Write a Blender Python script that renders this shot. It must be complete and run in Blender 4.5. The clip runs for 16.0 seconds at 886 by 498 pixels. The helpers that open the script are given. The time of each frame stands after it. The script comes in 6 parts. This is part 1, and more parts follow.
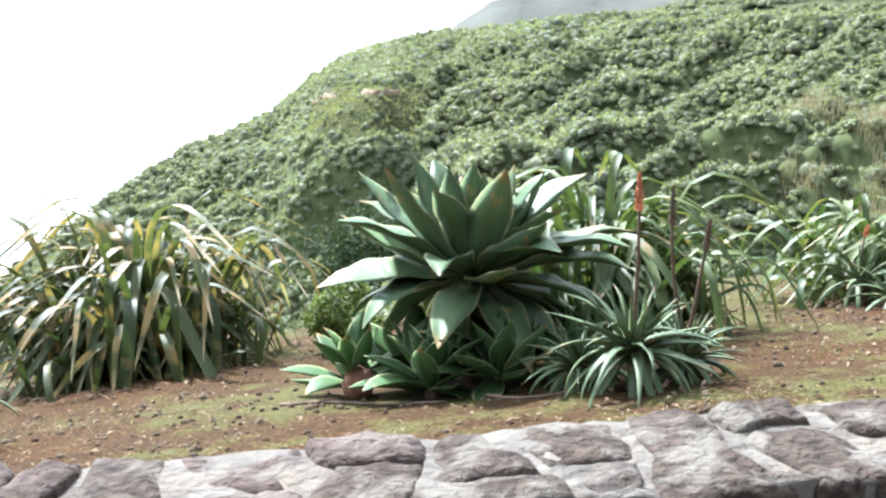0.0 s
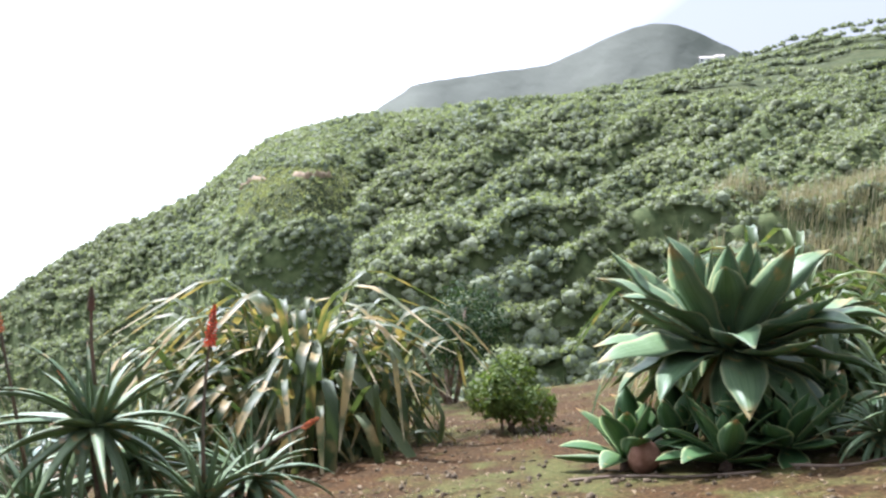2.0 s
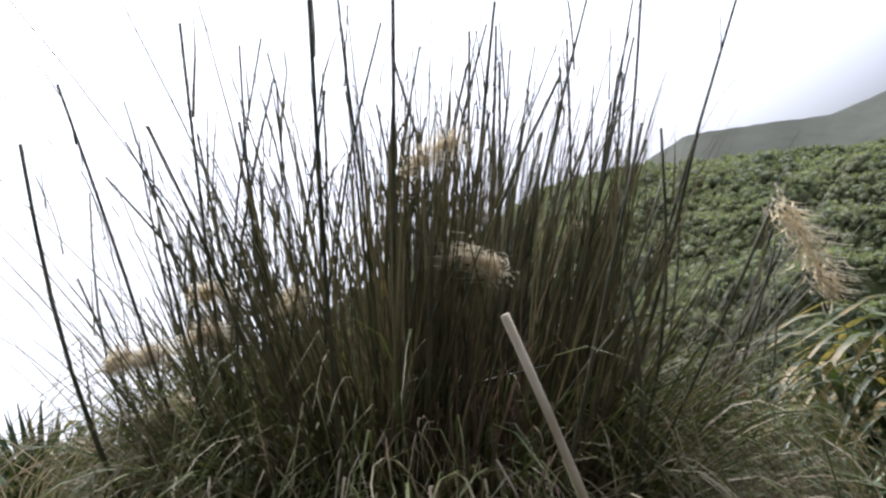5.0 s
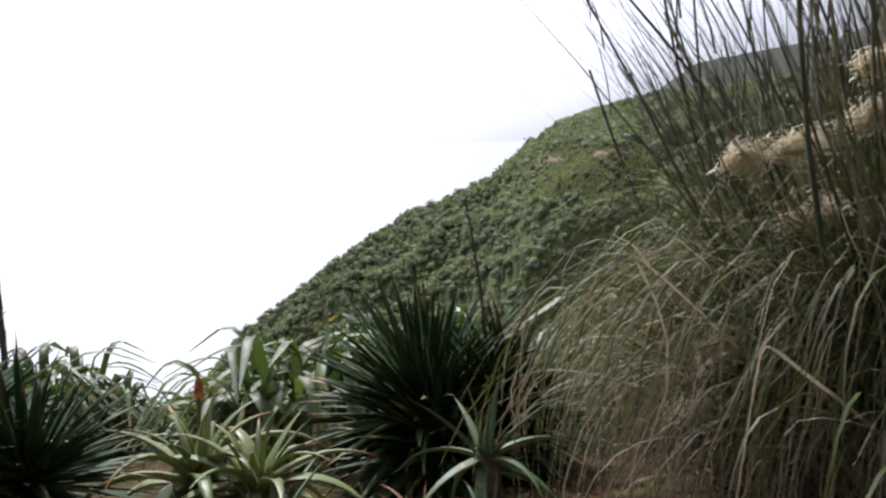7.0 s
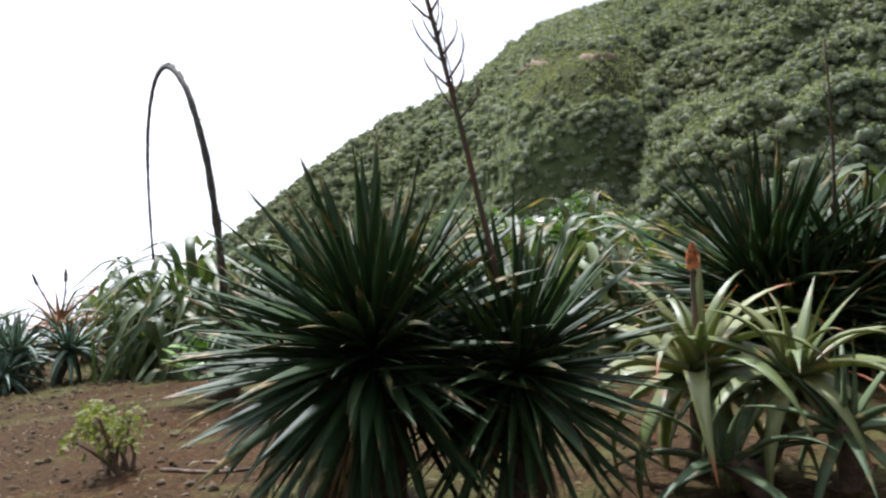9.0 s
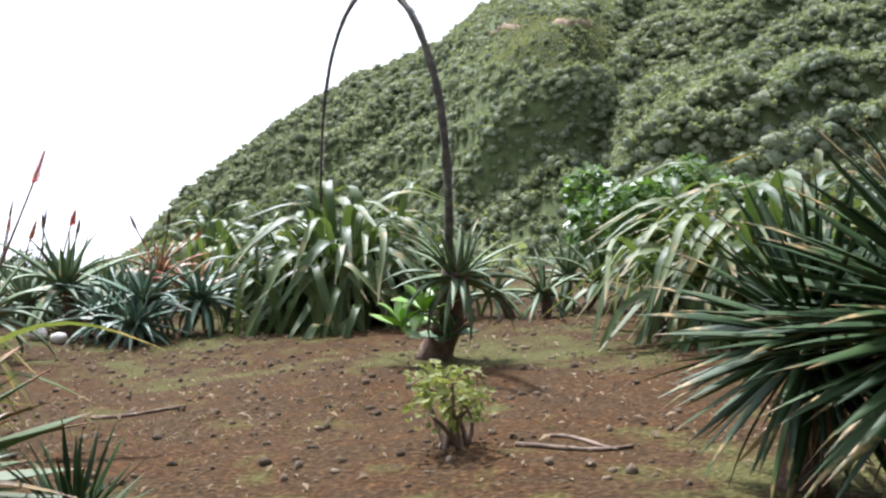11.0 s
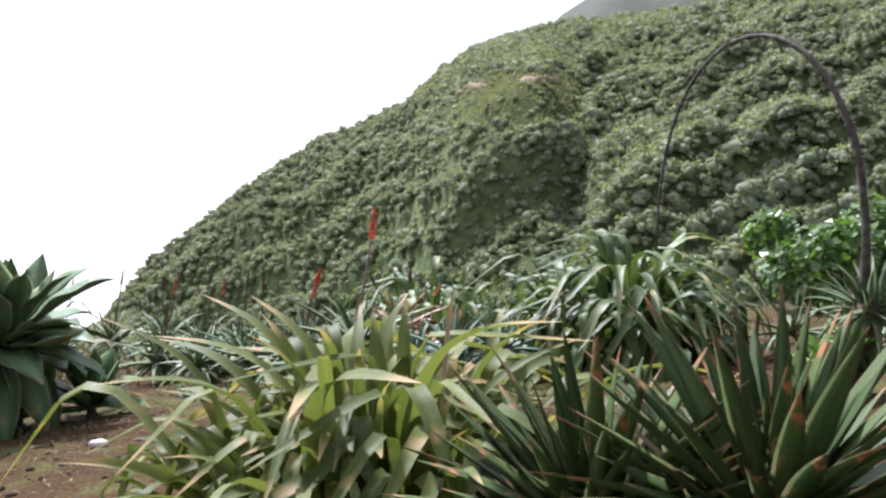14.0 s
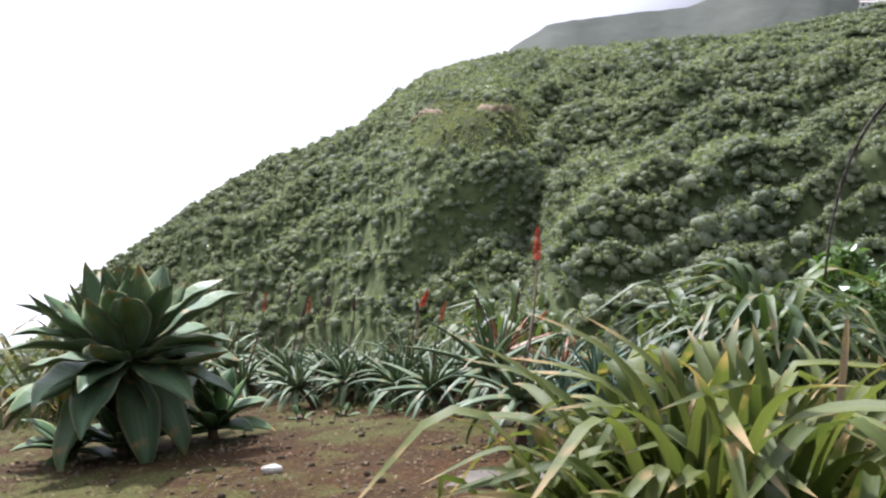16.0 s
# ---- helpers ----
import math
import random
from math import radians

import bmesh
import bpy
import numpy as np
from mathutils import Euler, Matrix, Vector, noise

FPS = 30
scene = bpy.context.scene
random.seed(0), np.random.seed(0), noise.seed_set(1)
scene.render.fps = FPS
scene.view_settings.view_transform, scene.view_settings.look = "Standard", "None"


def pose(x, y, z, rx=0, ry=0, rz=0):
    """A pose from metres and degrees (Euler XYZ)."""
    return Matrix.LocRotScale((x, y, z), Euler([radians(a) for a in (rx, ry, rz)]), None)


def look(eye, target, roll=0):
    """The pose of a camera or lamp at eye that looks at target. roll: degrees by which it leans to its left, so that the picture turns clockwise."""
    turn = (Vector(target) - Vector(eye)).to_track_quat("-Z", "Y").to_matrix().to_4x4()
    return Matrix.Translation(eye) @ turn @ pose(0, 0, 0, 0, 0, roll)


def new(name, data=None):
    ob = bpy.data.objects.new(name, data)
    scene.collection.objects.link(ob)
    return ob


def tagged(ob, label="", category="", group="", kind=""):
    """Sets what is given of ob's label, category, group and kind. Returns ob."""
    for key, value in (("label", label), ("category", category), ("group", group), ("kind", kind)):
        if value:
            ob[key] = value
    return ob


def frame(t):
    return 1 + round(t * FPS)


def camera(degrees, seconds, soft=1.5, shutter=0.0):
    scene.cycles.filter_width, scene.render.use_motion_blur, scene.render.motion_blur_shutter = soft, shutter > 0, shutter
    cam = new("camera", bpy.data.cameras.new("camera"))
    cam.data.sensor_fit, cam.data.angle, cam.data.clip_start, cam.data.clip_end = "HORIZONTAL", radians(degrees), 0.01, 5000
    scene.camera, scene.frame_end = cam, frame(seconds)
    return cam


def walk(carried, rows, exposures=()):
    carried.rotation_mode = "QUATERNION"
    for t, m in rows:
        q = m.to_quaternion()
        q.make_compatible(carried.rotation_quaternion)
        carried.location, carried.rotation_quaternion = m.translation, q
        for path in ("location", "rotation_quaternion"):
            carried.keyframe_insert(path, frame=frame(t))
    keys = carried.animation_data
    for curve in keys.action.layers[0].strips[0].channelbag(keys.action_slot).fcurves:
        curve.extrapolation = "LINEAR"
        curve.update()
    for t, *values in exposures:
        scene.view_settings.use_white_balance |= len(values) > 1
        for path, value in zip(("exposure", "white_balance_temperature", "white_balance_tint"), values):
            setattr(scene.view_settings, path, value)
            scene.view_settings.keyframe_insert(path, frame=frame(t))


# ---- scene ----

# ---- camera ----
cam = camera(47.2, 16.0, soft=2.4, shutter=0.12)
PATH = (
    (0, 0.393, 0.631, 0.670, 79.30, -0.38, 6.26),
    (0.5, 0.028, 0.595, 0.671, 80.85, -1.02, 2.54),
    (1, -0.328, 0.548, 0.669, 80.96, -0.81, -0.69),
    (1.5, -0.711, 0.528, 0.669, 81.32, -1.62, 0.52),
    (2, -1.097, 0.422, 0.661, 83.90, -0.33, 1.58),
    (2.5, -1.442, 0.369, 0.652, 84.86, -1.71, 7.89),
    (3, -1.846, 0.292, 0.624, 84.16, -1.26, 13.16),
    (3.5, -2.211, 0.199, 0.592, 83.64, -1.48, 16.08),
    (4, -2.544, 0.093, 0.571, 84.22, -0.54, 17.16),
    (4.2, -2.687, 0.070, 0.560, 85.01, -0.50, 17.43),
    (6.3, -4.650, 0.220, 0.030, 87.24, -0.80, 13.23),
    (6.5, -4.850, 0.225, -0.010, 86.19, -1.00, 14.04),
    (7, -5.304, 0.234, -0.079, 83.32, 1.33, 16.16),
    (7.5, -5.708, 0.238, -0.131, 82.36, -0.16, 14.91),
    (8, -6.062, 0.277, -0.185, 80.09, -1.21, 14.99),
    (8.5, -6.442, 0.339, -0.232, 78.52, 0.72, 16.22),
    (9, -6.809, 0.368, -0.276, 78.03, 1.59, 14.47),
    (9.5, -7.165, 0.407, -0.318, 77.25, 0.08, 14.67),
    (12, -8.815, 0.529, -0.484, 75.69, -1.05, 10.46),
    (12.5, -9.141, 0.491, -0.506, 76.48, -0.88, 9.00),
    (13, -9.456, 0.395, -0.504, 78.89, -0.81, 7.15),
    (13.5, -9.801, 0.222, -0.505, 79.28, -1.70, 8.69),
    (14, -10.118, 0.058, -0.480, 79.21, 0.45, 9.49),
    (14.5, -10.434, 0.101, -0.512, 79.62, -1.69, 10.50),
    (15, -10.722, 0.127, -0.523, 79.22, -1.77, 10.14),
    (15.5, -10.995, 0.147, -0.543, 79.76, 0.08, 7.41),
    (16, -11.289, 0.105, -0.559, 80.70, -1.93, 6.55),
)
walk(cam, [(r[0], pose(*r[1:])) for r in PATH], exposures=[(t, ev, kelvin, tint) for t, ev, kelvin, tint in ((0, 1.77, 5650, 14), (0.6, 1.62, 5650, 15), (2.5, 1.32, 5700, 17), (4.2, 0.67, 5900, 16), (6.5, 0.04, 6000, 18), (7.5, 0.02, 5950, 18), (8.5, 0.27, 5900, 17), (9.5, 0.62, 5850, 17), (12, 1.02, 5800, 18), (13.5, 0.92, 5800, 20), (16, 0.74, 5850, 20))])

# ---- light ----
SUN_AZ, SUN_EL = -36.0, 47.0      # degrees left of straight ahead (+y), and above the horizon
world = bpy.data.worlds.new("sky")
scene.world = world
world.use_nodes = True
wn = world.node_tree.nodes
sky = wn.new("ShaderNodeTexSky")
sky.sky_type = "NISHITA"
sky.sun_disc = False
sky.sun_elevation = radians(SUN_EL)
sky.sun_rotation = radians(SUN_AZ)
sky.air_density, sky.dust_density, sky.ozone_density = 1.0, 3.0, 1.0
wn["Background"].inputs["Strength"].default_value = 0.15
haze = wn.new("ShaderNodeMix")          # thin high cloud over the whole sky
haze.data_type = "RGBA"
haze.inputs[0].default_value = 0.92
glare = wn.new("ShaderNodeVectorMath")  # the cloud is brightest round the veiled sun
glare.operation = "DOT_PRODUCT"
glare.inputs[1].default_value = (math.sin(radians(SUN_AZ)) * math.cos(radians(SUN_EL)), math.cos(radians(SUN_AZ)) * math.cos(radians(SUN_EL)), math.sin(radians(SUN_EL)))
world.node_tree.links.new(wn.new("ShaderNodeTexCoord").outputs["Generated"], glare.inputs[0])
veil = wn.new("ShaderNodeMapRange")
veil.inputs["From Min"].default_value, veil.inputs["From Max"].default_value = 0.55, 0.67
veil.inputs["To Min"].default_value, veil.inputs["To Max"].default_value = 2.1, 9.5
world.node_tree.links.new(glare.outputs["Value"], veil.inputs["Value"])
cloud_tint = wn.new("ShaderNodeVectorMath")
cloud_tint.operation = "MULTIPLY"
cloud_tint.inputs[1].default_value = (0.97, 1.0, 1.05)
world.node_tree.links.new(veil.outputs["Result"], cloud_tint.inputs[0])
world.node_tree.links.new(cloud_tint.outputs["Vector"], haze.inputs[7])
world.node_tree.links.new(sky.outputs["Color"], haze.inputs[6])
world.node_tree.links.new(haze.outputs[2], wn["Background"].inputs["Color"])
sun = new("sun", bpy.data.lights.new("sun", "SUN"))
sun.data.energy, sun.data.angle, sun.data.color = 5.0, radians(2.0), (1.0, 0.97, 0.93)
sa, se = radians(SUN_AZ), radians(SUN_EL)
sun.matrix_world = look((math.sin(sa) * math.cos(se) * 50, math.cos(sa) * math.cos(se) * 50, math.sin(se) * 50), (0, 0, 0))


# ---- materials ----
def nodes_of(name):
    m = bpy.data.materials.new(name)
    m.use_nodes = True
    return m, m.node_tree.nodes, m.node_tree.links, m.node_tree.nodes["Principled BSDF"]


def ramp(nodes, stops):
    r = nodes.new("ShaderNodeValToRGB")
    el = r.color_ramp.elements
    while len(el) < len(stops):
        el.new(0.5)
    for e, (p, c) in zip(el, stops):
        e.position, e.color = p, (*c, 1)
    return r


def mixed(nodes, links, fac, a, b, mode="MIX"):
    m = nodes.new("ShaderNodeMix")
    m.data_type, m.blend_type = "RGBA", mode
    for sock, v in ((m.inputs[0], fac), (m.inputs[6], a), (m.inputs[7], b)):
        if isinstance(v, (int, float)):
            sock.default_value = v
        elif isinstance(v, tuple):
            sock.default_value = (*v, 1)
        else:
            links.new(v, sock)
    return m.outputs[2]


def noise_node(nodes, links, scale, detail=3.0, coord="Object", stretch=None):
    tc = nodes.new("ShaderNodeTexCoord")
    n = nodes.new("ShaderNodeTexNoise")
    n.inputs["Scale"].default_value, n.inputs["Detail"].default_value = scale, detail
    src = tc.outputs[coord]
    if stretch:
        mp = nodes.new("ShaderNodeMapping")
        mp.inputs["Scale"].default_value = stretch
        links.new(src, mp.inputs["Vector"])
        src = mp.outputs["Vector"]
    links.new(src, n.inputs["Vector"])
    return n.outputs["Fac"]


def sharpen(nodes, links, value, lo, hi):
    r = nodes.new("ShaderNodeMapRange")
    r.inputs["From Min"].default_value, r.inputs["From Max"].default_value = lo, hi
    links.new(value, r.inputs["Value"])
    return r.outputs["Result"]


def bumped(nodes, links, bsdf, height, strength, dist=0.01):
    b = nodes.new("ShaderNodeBump")
    b.inputs["Strength"].default_value, b.inputs["Distance"].default_value = strength, dist
    links.new(height, b.inputs["Height"])
    links.new(b.outputs["Normal"], bsdf.inputs["Normal"])


def leaf_material(name, ca, cb, tip=(0.32, 0.2, 0.08), tip_at=0.86, rough=0.38, through_light=0.3, edge=None, islands=False, blotch=(0.3, 0.22, 0.09), dry=0.12, glow=(1.35, 1.45, 0.8), gloss=0.5):
    """A leaf: two greens mixed leaf by leaf, long fibres, a withered tip and some withered blotches, light shining through."""
    m, n, l, b = nodes_of(name)
    if islands:
        pick = n.new("ShaderNodeNewGeometry").outputs["Random Per Island"]
    else:
        pick = n.new("ShaderNodeObjectInfo").outputs["Random"]
    uv = n.new("ShaderNodeUVMap")
    uv.uv_map = "UVMap"
    sep = n.new("ShaderNodeSeparateXYZ")
    l.new(uv.outputs["UV"], sep.inputs[0])
    col = mixed(n, l, pick, ca, cb)
    fib = n.new("ShaderNodeTexNoise")
    fib.inputs["Scale"].default_value, fib.inputs["Detail"].default_value = 1.0, 2.0
    mp = n.new("ShaderNodeMapping")
    mp.inputs["Scale"].default_value = (26, 2.0, 1)
    l.new(uv.outputs["UV"], mp.inputs["Vector"])
    l.new(mp.outputs["Vector"], fib.inputs["Vector"])
    dark = mixed(n, l, 1.0, col, (0.72, 0.78, 0.74), "MULTIPLY")
    col = mixed(n, l, sharpen(n, l, fib.outputs["Fac"], 0.38, 0.62), dark, col)
    cloud = noise_node(n, l, 7.0, 3.0)
    col = mixed(n, l, sharpen(n, l, cloud, 1 - dry - 0.32, 1 - dry - 0.22), col, blotch)
    if edge:
        off = n.new("ShaderNodeMath")
        off.operation = "SUBTRACT"
        l.new(sep.outputs["X"], off.inputs[0])
        off.inputs[1].default_value = 0.5
        ab = n.new("ShaderNodeMath")
        ab.operation = "ABSOLUTE"
        l.new(off.outputs[0], ab.inputs[0])
        col = mixed(n, l, sharpen(n, l, ab.outputs[0], 0.41, 0.48), col, edge)
    jit = n.new("ShaderNodeMath")
    jit.operation = "MULTIPLY_ADD"
    l.new(pick, jit.inputs[0])
    jit.inputs[1].default_value = 0.16
    l.new(sep.outputs["Y"], jit.inputs[2])
    col = mixed(n, l, sharpen(n, l, jit.outputs[0], tip_at + 0.06, tip_at + 0.14), col, tip)
    l.new(col, b.inputs["Base Color"])
    b.inputs["Roughness"].default_value = rough
    b.inputs["Specular IOR Level"].default_value = gloss
    bumped(n, l, b, fib.outputs["Fac"], 0.25, 0.004)
    tr = n.new("ShaderNodeBsdfTranslucent")
    l.new(mixed(n, l, 1.0, col, glow, "MULTIPLY"), tr.inputs["Color"])
    mx = n.new("ShaderNodeMixShader")
    mx.inputs[0].default_value = through_light
    l.new(b.outputs[0], mx.inputs[1])
    l.new(tr.outputs[0], mx.inputs[2])
    l.new(mx.outputs[0], n["Material Output"].inputs["Surface"])
    return m


def plain_material(name, ca, cb, scale=8.0, rough=0.8, bump=0.4, bump_scale=40.0, dist=0.01, third=None, third_scale=2.0, islands=False):
    m, n, l, b = nodes_of(name)
    col = mixed(n, l, sharpen(n, l, noise_node(n, l, scale, 5.0), 0.35, 0.65), ca, cb)
    if third:
        col = mixed(n, l, sharpen(n, l, noise_node(n, l, third_scale, 4.0), 0.5, 0.62), col, third)
    if islands:
        pick = n.new("ShaderNodeNewGeometry").outputs["Random Per Island"]
        r = ramp(n, [(0.0, (0.55, 0.55, 0.55)), (1.0, (1.3, 1.3, 1.3))])
        l.new(pick, r.inputs[0])
        col = mixed(n, l, 1.0, col, r.outputs[0], "MULTIPLY")
    l.new(col, b.inputs["Base Color"])
    b.inputs["Roughness"].default_value = rough
    b.inputs["Specular IOR Level"].default_value = 0.25
    bumped(n, l, b, noise_node(n, l, bump_scale, 6.0), bump, dist)
    return m


M_AGAVE = leaf_material("agave_leaf", (0.098, 0.158, 0.078), (0.148, 0.213, 0.105), tip=(0.25, 0.2, 0.08), tip_at=0.93, rough=0.42, through_light=0.16, edge=(0.3, 0.33, 0.17), dry=0.03, gloss=0.18)
M_AGAVE_PUP = leaf_material("young_agave_leaf", (0.068, 0.135, 0.05), (0.11, 0.185, 0.072), tip_at=0.95, gloss=0.16, rough=0.42, through_light=0.22, edge=(0.36, 0.42, 0.2), dry=0.0)
M_LIME = leaf_material("lime_leaf", (0.2, 0.36, 0.06), (0.3, 0.45, 0.08), tip_at=0.97, through_light=0.35, dry=0.0)
M_ALOE = leaf_material("aloe_leaf", (0.1, 0.15, 0.072), (0.18, 0.235, 0.115), tip=(0.34, 0.2, 0.09), tip_at=0.93, gloss=0.3, rough=0.5, through_light=0.18, dry=0.03)
M_ALOE_BLUE = leaf_material("blue_aloe_leaf", (0.08, 0.145, 0.09), (0.13, 0.2, 0.125), tip_at=0.94, rough=0.4, through_light=0.15, dry=0.02)
M_ALOE_YELLOW = leaf_material("yellowing_aloe_leaf", (0.2, 0.25, 0.085), (0.33, 0.34, 0.13), tip=(0.42, 0.17, 0.07), tip_at=0.88, rough=0.36, through_light=0.25, dry=0.06)
M_ALOE_RED = leaf_material("reddish_aloe_leaf", (0.3, 0.14, 0.07), (0.36, 0.2, 0.09), tip=(0.4, 0.12, 0.06), tip_at=0.7, rough=0.4, through_light=0.2)
M_FLAX = leaf_material("flax_leaf", (0.042, 0.064, 0.024), (0.12, 0.14, 0.055), tip=(0.4, 0.33, 0.19), tip_at=0.9, rough=0.5, through_light=0.25, dry=0.16, gloss=0.2)
M_FLAX_YELLOW = leaf_material("yellowish_flax_leaf", (0.055, 0.092, 0.028), (0.155, 0.195, 0.062), tip=(0.38, 0.31, 0.17), tip_at=0.95, rough=0.48, through_light=0.2, dry=0.07, gloss=0.3)
M_DRY = leaf_material("withered_leaf", glow=(1.1, 1.05, 0.98), ca=(0.2, 0.14, 0.085), cb=(0.36, 0.28, 0.19), tip_at=2.0, rough=0.75, through_light=0.2, dry=0.2)
M_WITHERED = leaf_material("yellowed_leaf", glow=(1.1, 1.05, 0.98), ca=(0.2, 0.19, 0.06), cb=(0.36, 0.24, 0.09), tip=(0.24, 0.13, 0.06), tip_at=0.7, rough=0.6, through_light=0.2, dry=0.15)
M_LILY = leaf_material("broad_strap_leaf", (0.075, 0.1, 0.026), (0.175, 0.195, 0.058), tip=(0.38, 0.28, 0.13), tip_at=0.9, rough=0.5, through_light=0.28, dry=0.1, gloss=0.16)
M_YUCCA = leaf_material("yucca_leaf", (0.028, 0.056, 0.021), (0.06, 0.103, 0.033), tip=(0.2, 0.13, 0.06), tip_at=0.95, rough=0.5, gloss=0.22, through_light=0.2, dry=0.04)
M_YUCCA_OLD = leaf_material("worn_yucca_leaf", (0.06, 0.1, 0.034), (0.12, 0.165, 0.06), tip=(0.34, 0.19, 0.1), tip_at=0.93, gloss=0.18, rough=0.45, through_light=0.22, edge=(0.14, 0.13, 0.06), dry=0.06, blotch=(0.36, 0.17, 0.09))
M_BUSH = leaf_material("bush_leaf", (0.075, 0.12, 0.024), (0.17, 0.205, 0.045), tip_at=2.0, gloss=0.2, rough=0.5, through_light=0.3, islands=True, dry=0.0)
M_BUSH_DARK = leaf_material("dark_bush_leaf", (0.03, 0.055, 0.025), (0.055, 0.085, 0.036), tip_at=2.0, gloss=0.12, rough=0.7, through_light=0.2, islands=True, dry=0.0)
M_SHRUB = leaf_material("variegated_leaf", (0.16, 0.19, 0.05), (0.34, 0.34, 0.12), tip_at=2.0, gloss=0.15, rough=0.55, through_light=0.3, islands=True, dry=0.0)
M_VINE = leaf_material("broad_green_leaf", (0.065, 0.13, 0.028), (0.13, 0.21, 0.045), tip_at=2.0, rough=0.36, through_light=0.36, islands=True, dry=0.0)
# Foliage base greens lifted pale and bluish to imitate distance haze; scrub shares them.
M_HILL_HAZED = leaf_material("haze_paled_foliage", (0.15, 0.172, 0.102), (0.262, 0.275, 0.165), tip_at=2.0, gloss=0.15, rough=0.8, through_light=0.4, islands=True, dry=0.0)
M_UPRIGHT = leaf_material("stiff_pampas_blade", gloss=0.12, glow=(1.15, 1.2, 0.85), ca=(0.04, 0.045, 0.024), cb=(0.19, 0.158, 0.105), tip=(0.2, 0.16, 0.1), tip_at=0.9, rough=0.5, through_light=0.12, islands=True, dry=0.0)
M_HILL_GRASS = leaf_material("hillside_grass_tufts", (0.15, 0.165, 0.075), (0.27, 0.26, 0.14), tip_at=2.0, rough=0.95, through_light=0.35, islands=True, dry=0.0)
M_GRASS = leaf_material("pampas_blade", gloss=0.12, glow=(1.2, 1.25, 0.75), ca=(0.055, 0.078, 0.024), cb=(0.21, 0.225, 0.085), tip=(0.24, 0.21, 0.12), tip_at=0.86, rough=0.45, through_light=0.2, islands=True, dry=0.0)
M_THATCH = leaf_material("dry_grass_blade", gloss=0.12, glow=(1.15, 1.08, 0.95), ca=(0.06, 0.042, 0.034), cb=(0.38, 0.27, 0.205), tip_at=2.0, rough=0.7, through_light=0.15, islands=True, dry=0.0)
M_ARCH_BLADE = leaf_material("arching_pampas_blade", gloss=0.12, glow=(1.15, 1.12, 0.9), ca=(0.07, 0.075, 0.035), cb=(0.46, 0.39, 0.27), tip_at=2.0, rough=0.5, through_light=0.22, islands=True, dry=0.0)
M_PALE_BLADE = leaf_material("pale_dry_blade", gloss=0.12, glow=(1.15, 1.08, 0.95), ca=(0.3, 0.24, 0.17), cb=(0.55, 0.47, 0.36), tip_at=2.0, rough=0.6, through_light=0.25, islands=True, dry=0.0)
M_TURF = leaf_material("short_grass", (0.09, 0.11, 0.03), (0.2, 0.19, 0.07), tip=(0.4, 0.32, 0.16), tip_at=0.7, rough=0.6, through_light=0.3, islands=True, dry=0.0)
M_LITTER = leaf_material("leaf_litter", glow=(1.15, 1.08, 0.95), ca=(0.13, 0.085, 0.05), cb=(0.3, 0.225, 0.14), tip_at=2.0, gloss=0.1, rough=0.8, through_light=0.1, islands=True, dry=0.0)
M_REED = leaf_material("reed_blade", glow=(1.15, 1.08, 0.95), ca=(0.24, 0.22, 0.11), cb=(0.42, 0.36, 0.22), tip_at=2.0, rough=0.7, through_light=0.25, islands=True, dry=0.0)
M_BARK = plain_material("woody_stem", (0.12, 0.085, 0.06), (0.24, 0.18, 0.13), 14.0, 0.85, 0.8, 60.0, 0.006)
M_TRUNK = plain_material("leaf_scarred_trunk", (0.09, 0.06, 0.045), (0.19, 0.13, 0.09), 22.0, 0.9, 1.0, 70.0, 0.01)
M_STALK = plain_material("flower_stalk", (0.085, 0.08, 0.05), (0.14, 0.075, 0.05), 9.0, 0.7, 0.4, 80.0, 0.003)
M_STALK_DARK = plain_material("old_agave_stalk", (0.05, 0.047, 0.035), (0.12, 0.11, 0.08), 30.0, 0.75, 0.8, 90.0, 0.006)
M_STALK_PALE = plain_material("pale_dry_stalk", (0.42, 0.36, 0.26), (0.58, 0.52, 0.4), 9.0, 0.7, 0.4, 80.0, 0.003)
M_CULM = plain_material("pampas_culm", (0.04, 0.05, 0.028), (0.12, 0.115, 0.07), 5.0, 0.6, 0.3, 50.0, 0.002)
M_PLUME = leaf_material("pampas_plume", glow=(1.15, 1.08, 0.95), ca=(0.72, 0.62, 0.47), cb=(0.86, 0.8, 0.68), tip_at=2.0, rough=0.9, through_light=0.5, islands=True, dry=0.0)
M_RED = plain_material("red_flower", (0.62, 0.06, 0.03), (0.75, 0.16, 0.05), 30.0, 0.5, 0.3, 90.0, 0.003, islands=True)
M_ORANGE = plain_material("fading_orange_flower", (0.5, 0.15, 0.06), (0.62, 0.25, 0.1), 30.0, 0.6, 0.3, 90.0, 0.003, islands=True)
M_STONE = plain_material("brown_wall_stone", (0.028, 0.021, 0.014), (0.075, 0.057, 0.04), 24.0, 0.95, 1.0, 40.0, 0.03, third=(0.13, 0.118, 0.092), third_scale=9.0)
M_STONE_RED = plain_material("reddish_wall_stone", (0.036, 0.025, 0.018), (0.082, 0.061, 0.045), 24.0, 0.95, 1.0, 40.0, 0.03, third=(0.12, 0.098, 0.076), third_scale=8.0)
M_STONE_GREY = plain_material("grey_wall_stone", (0.034, 0.028, 0.021), (0.086, 0.072, 0.055), 24.0, 0.95, 1.0, 40.0, 0.03, third=(0.14, 0.13, 0.105), third_scale=7.0)
M_CLOD = plain_material("earth_clod", (0.06, 0.042, 0.022), (0.13, 0.1, 0.065), 3.0, 0.95, 0.8, 60.0, 0.006, islands=True)
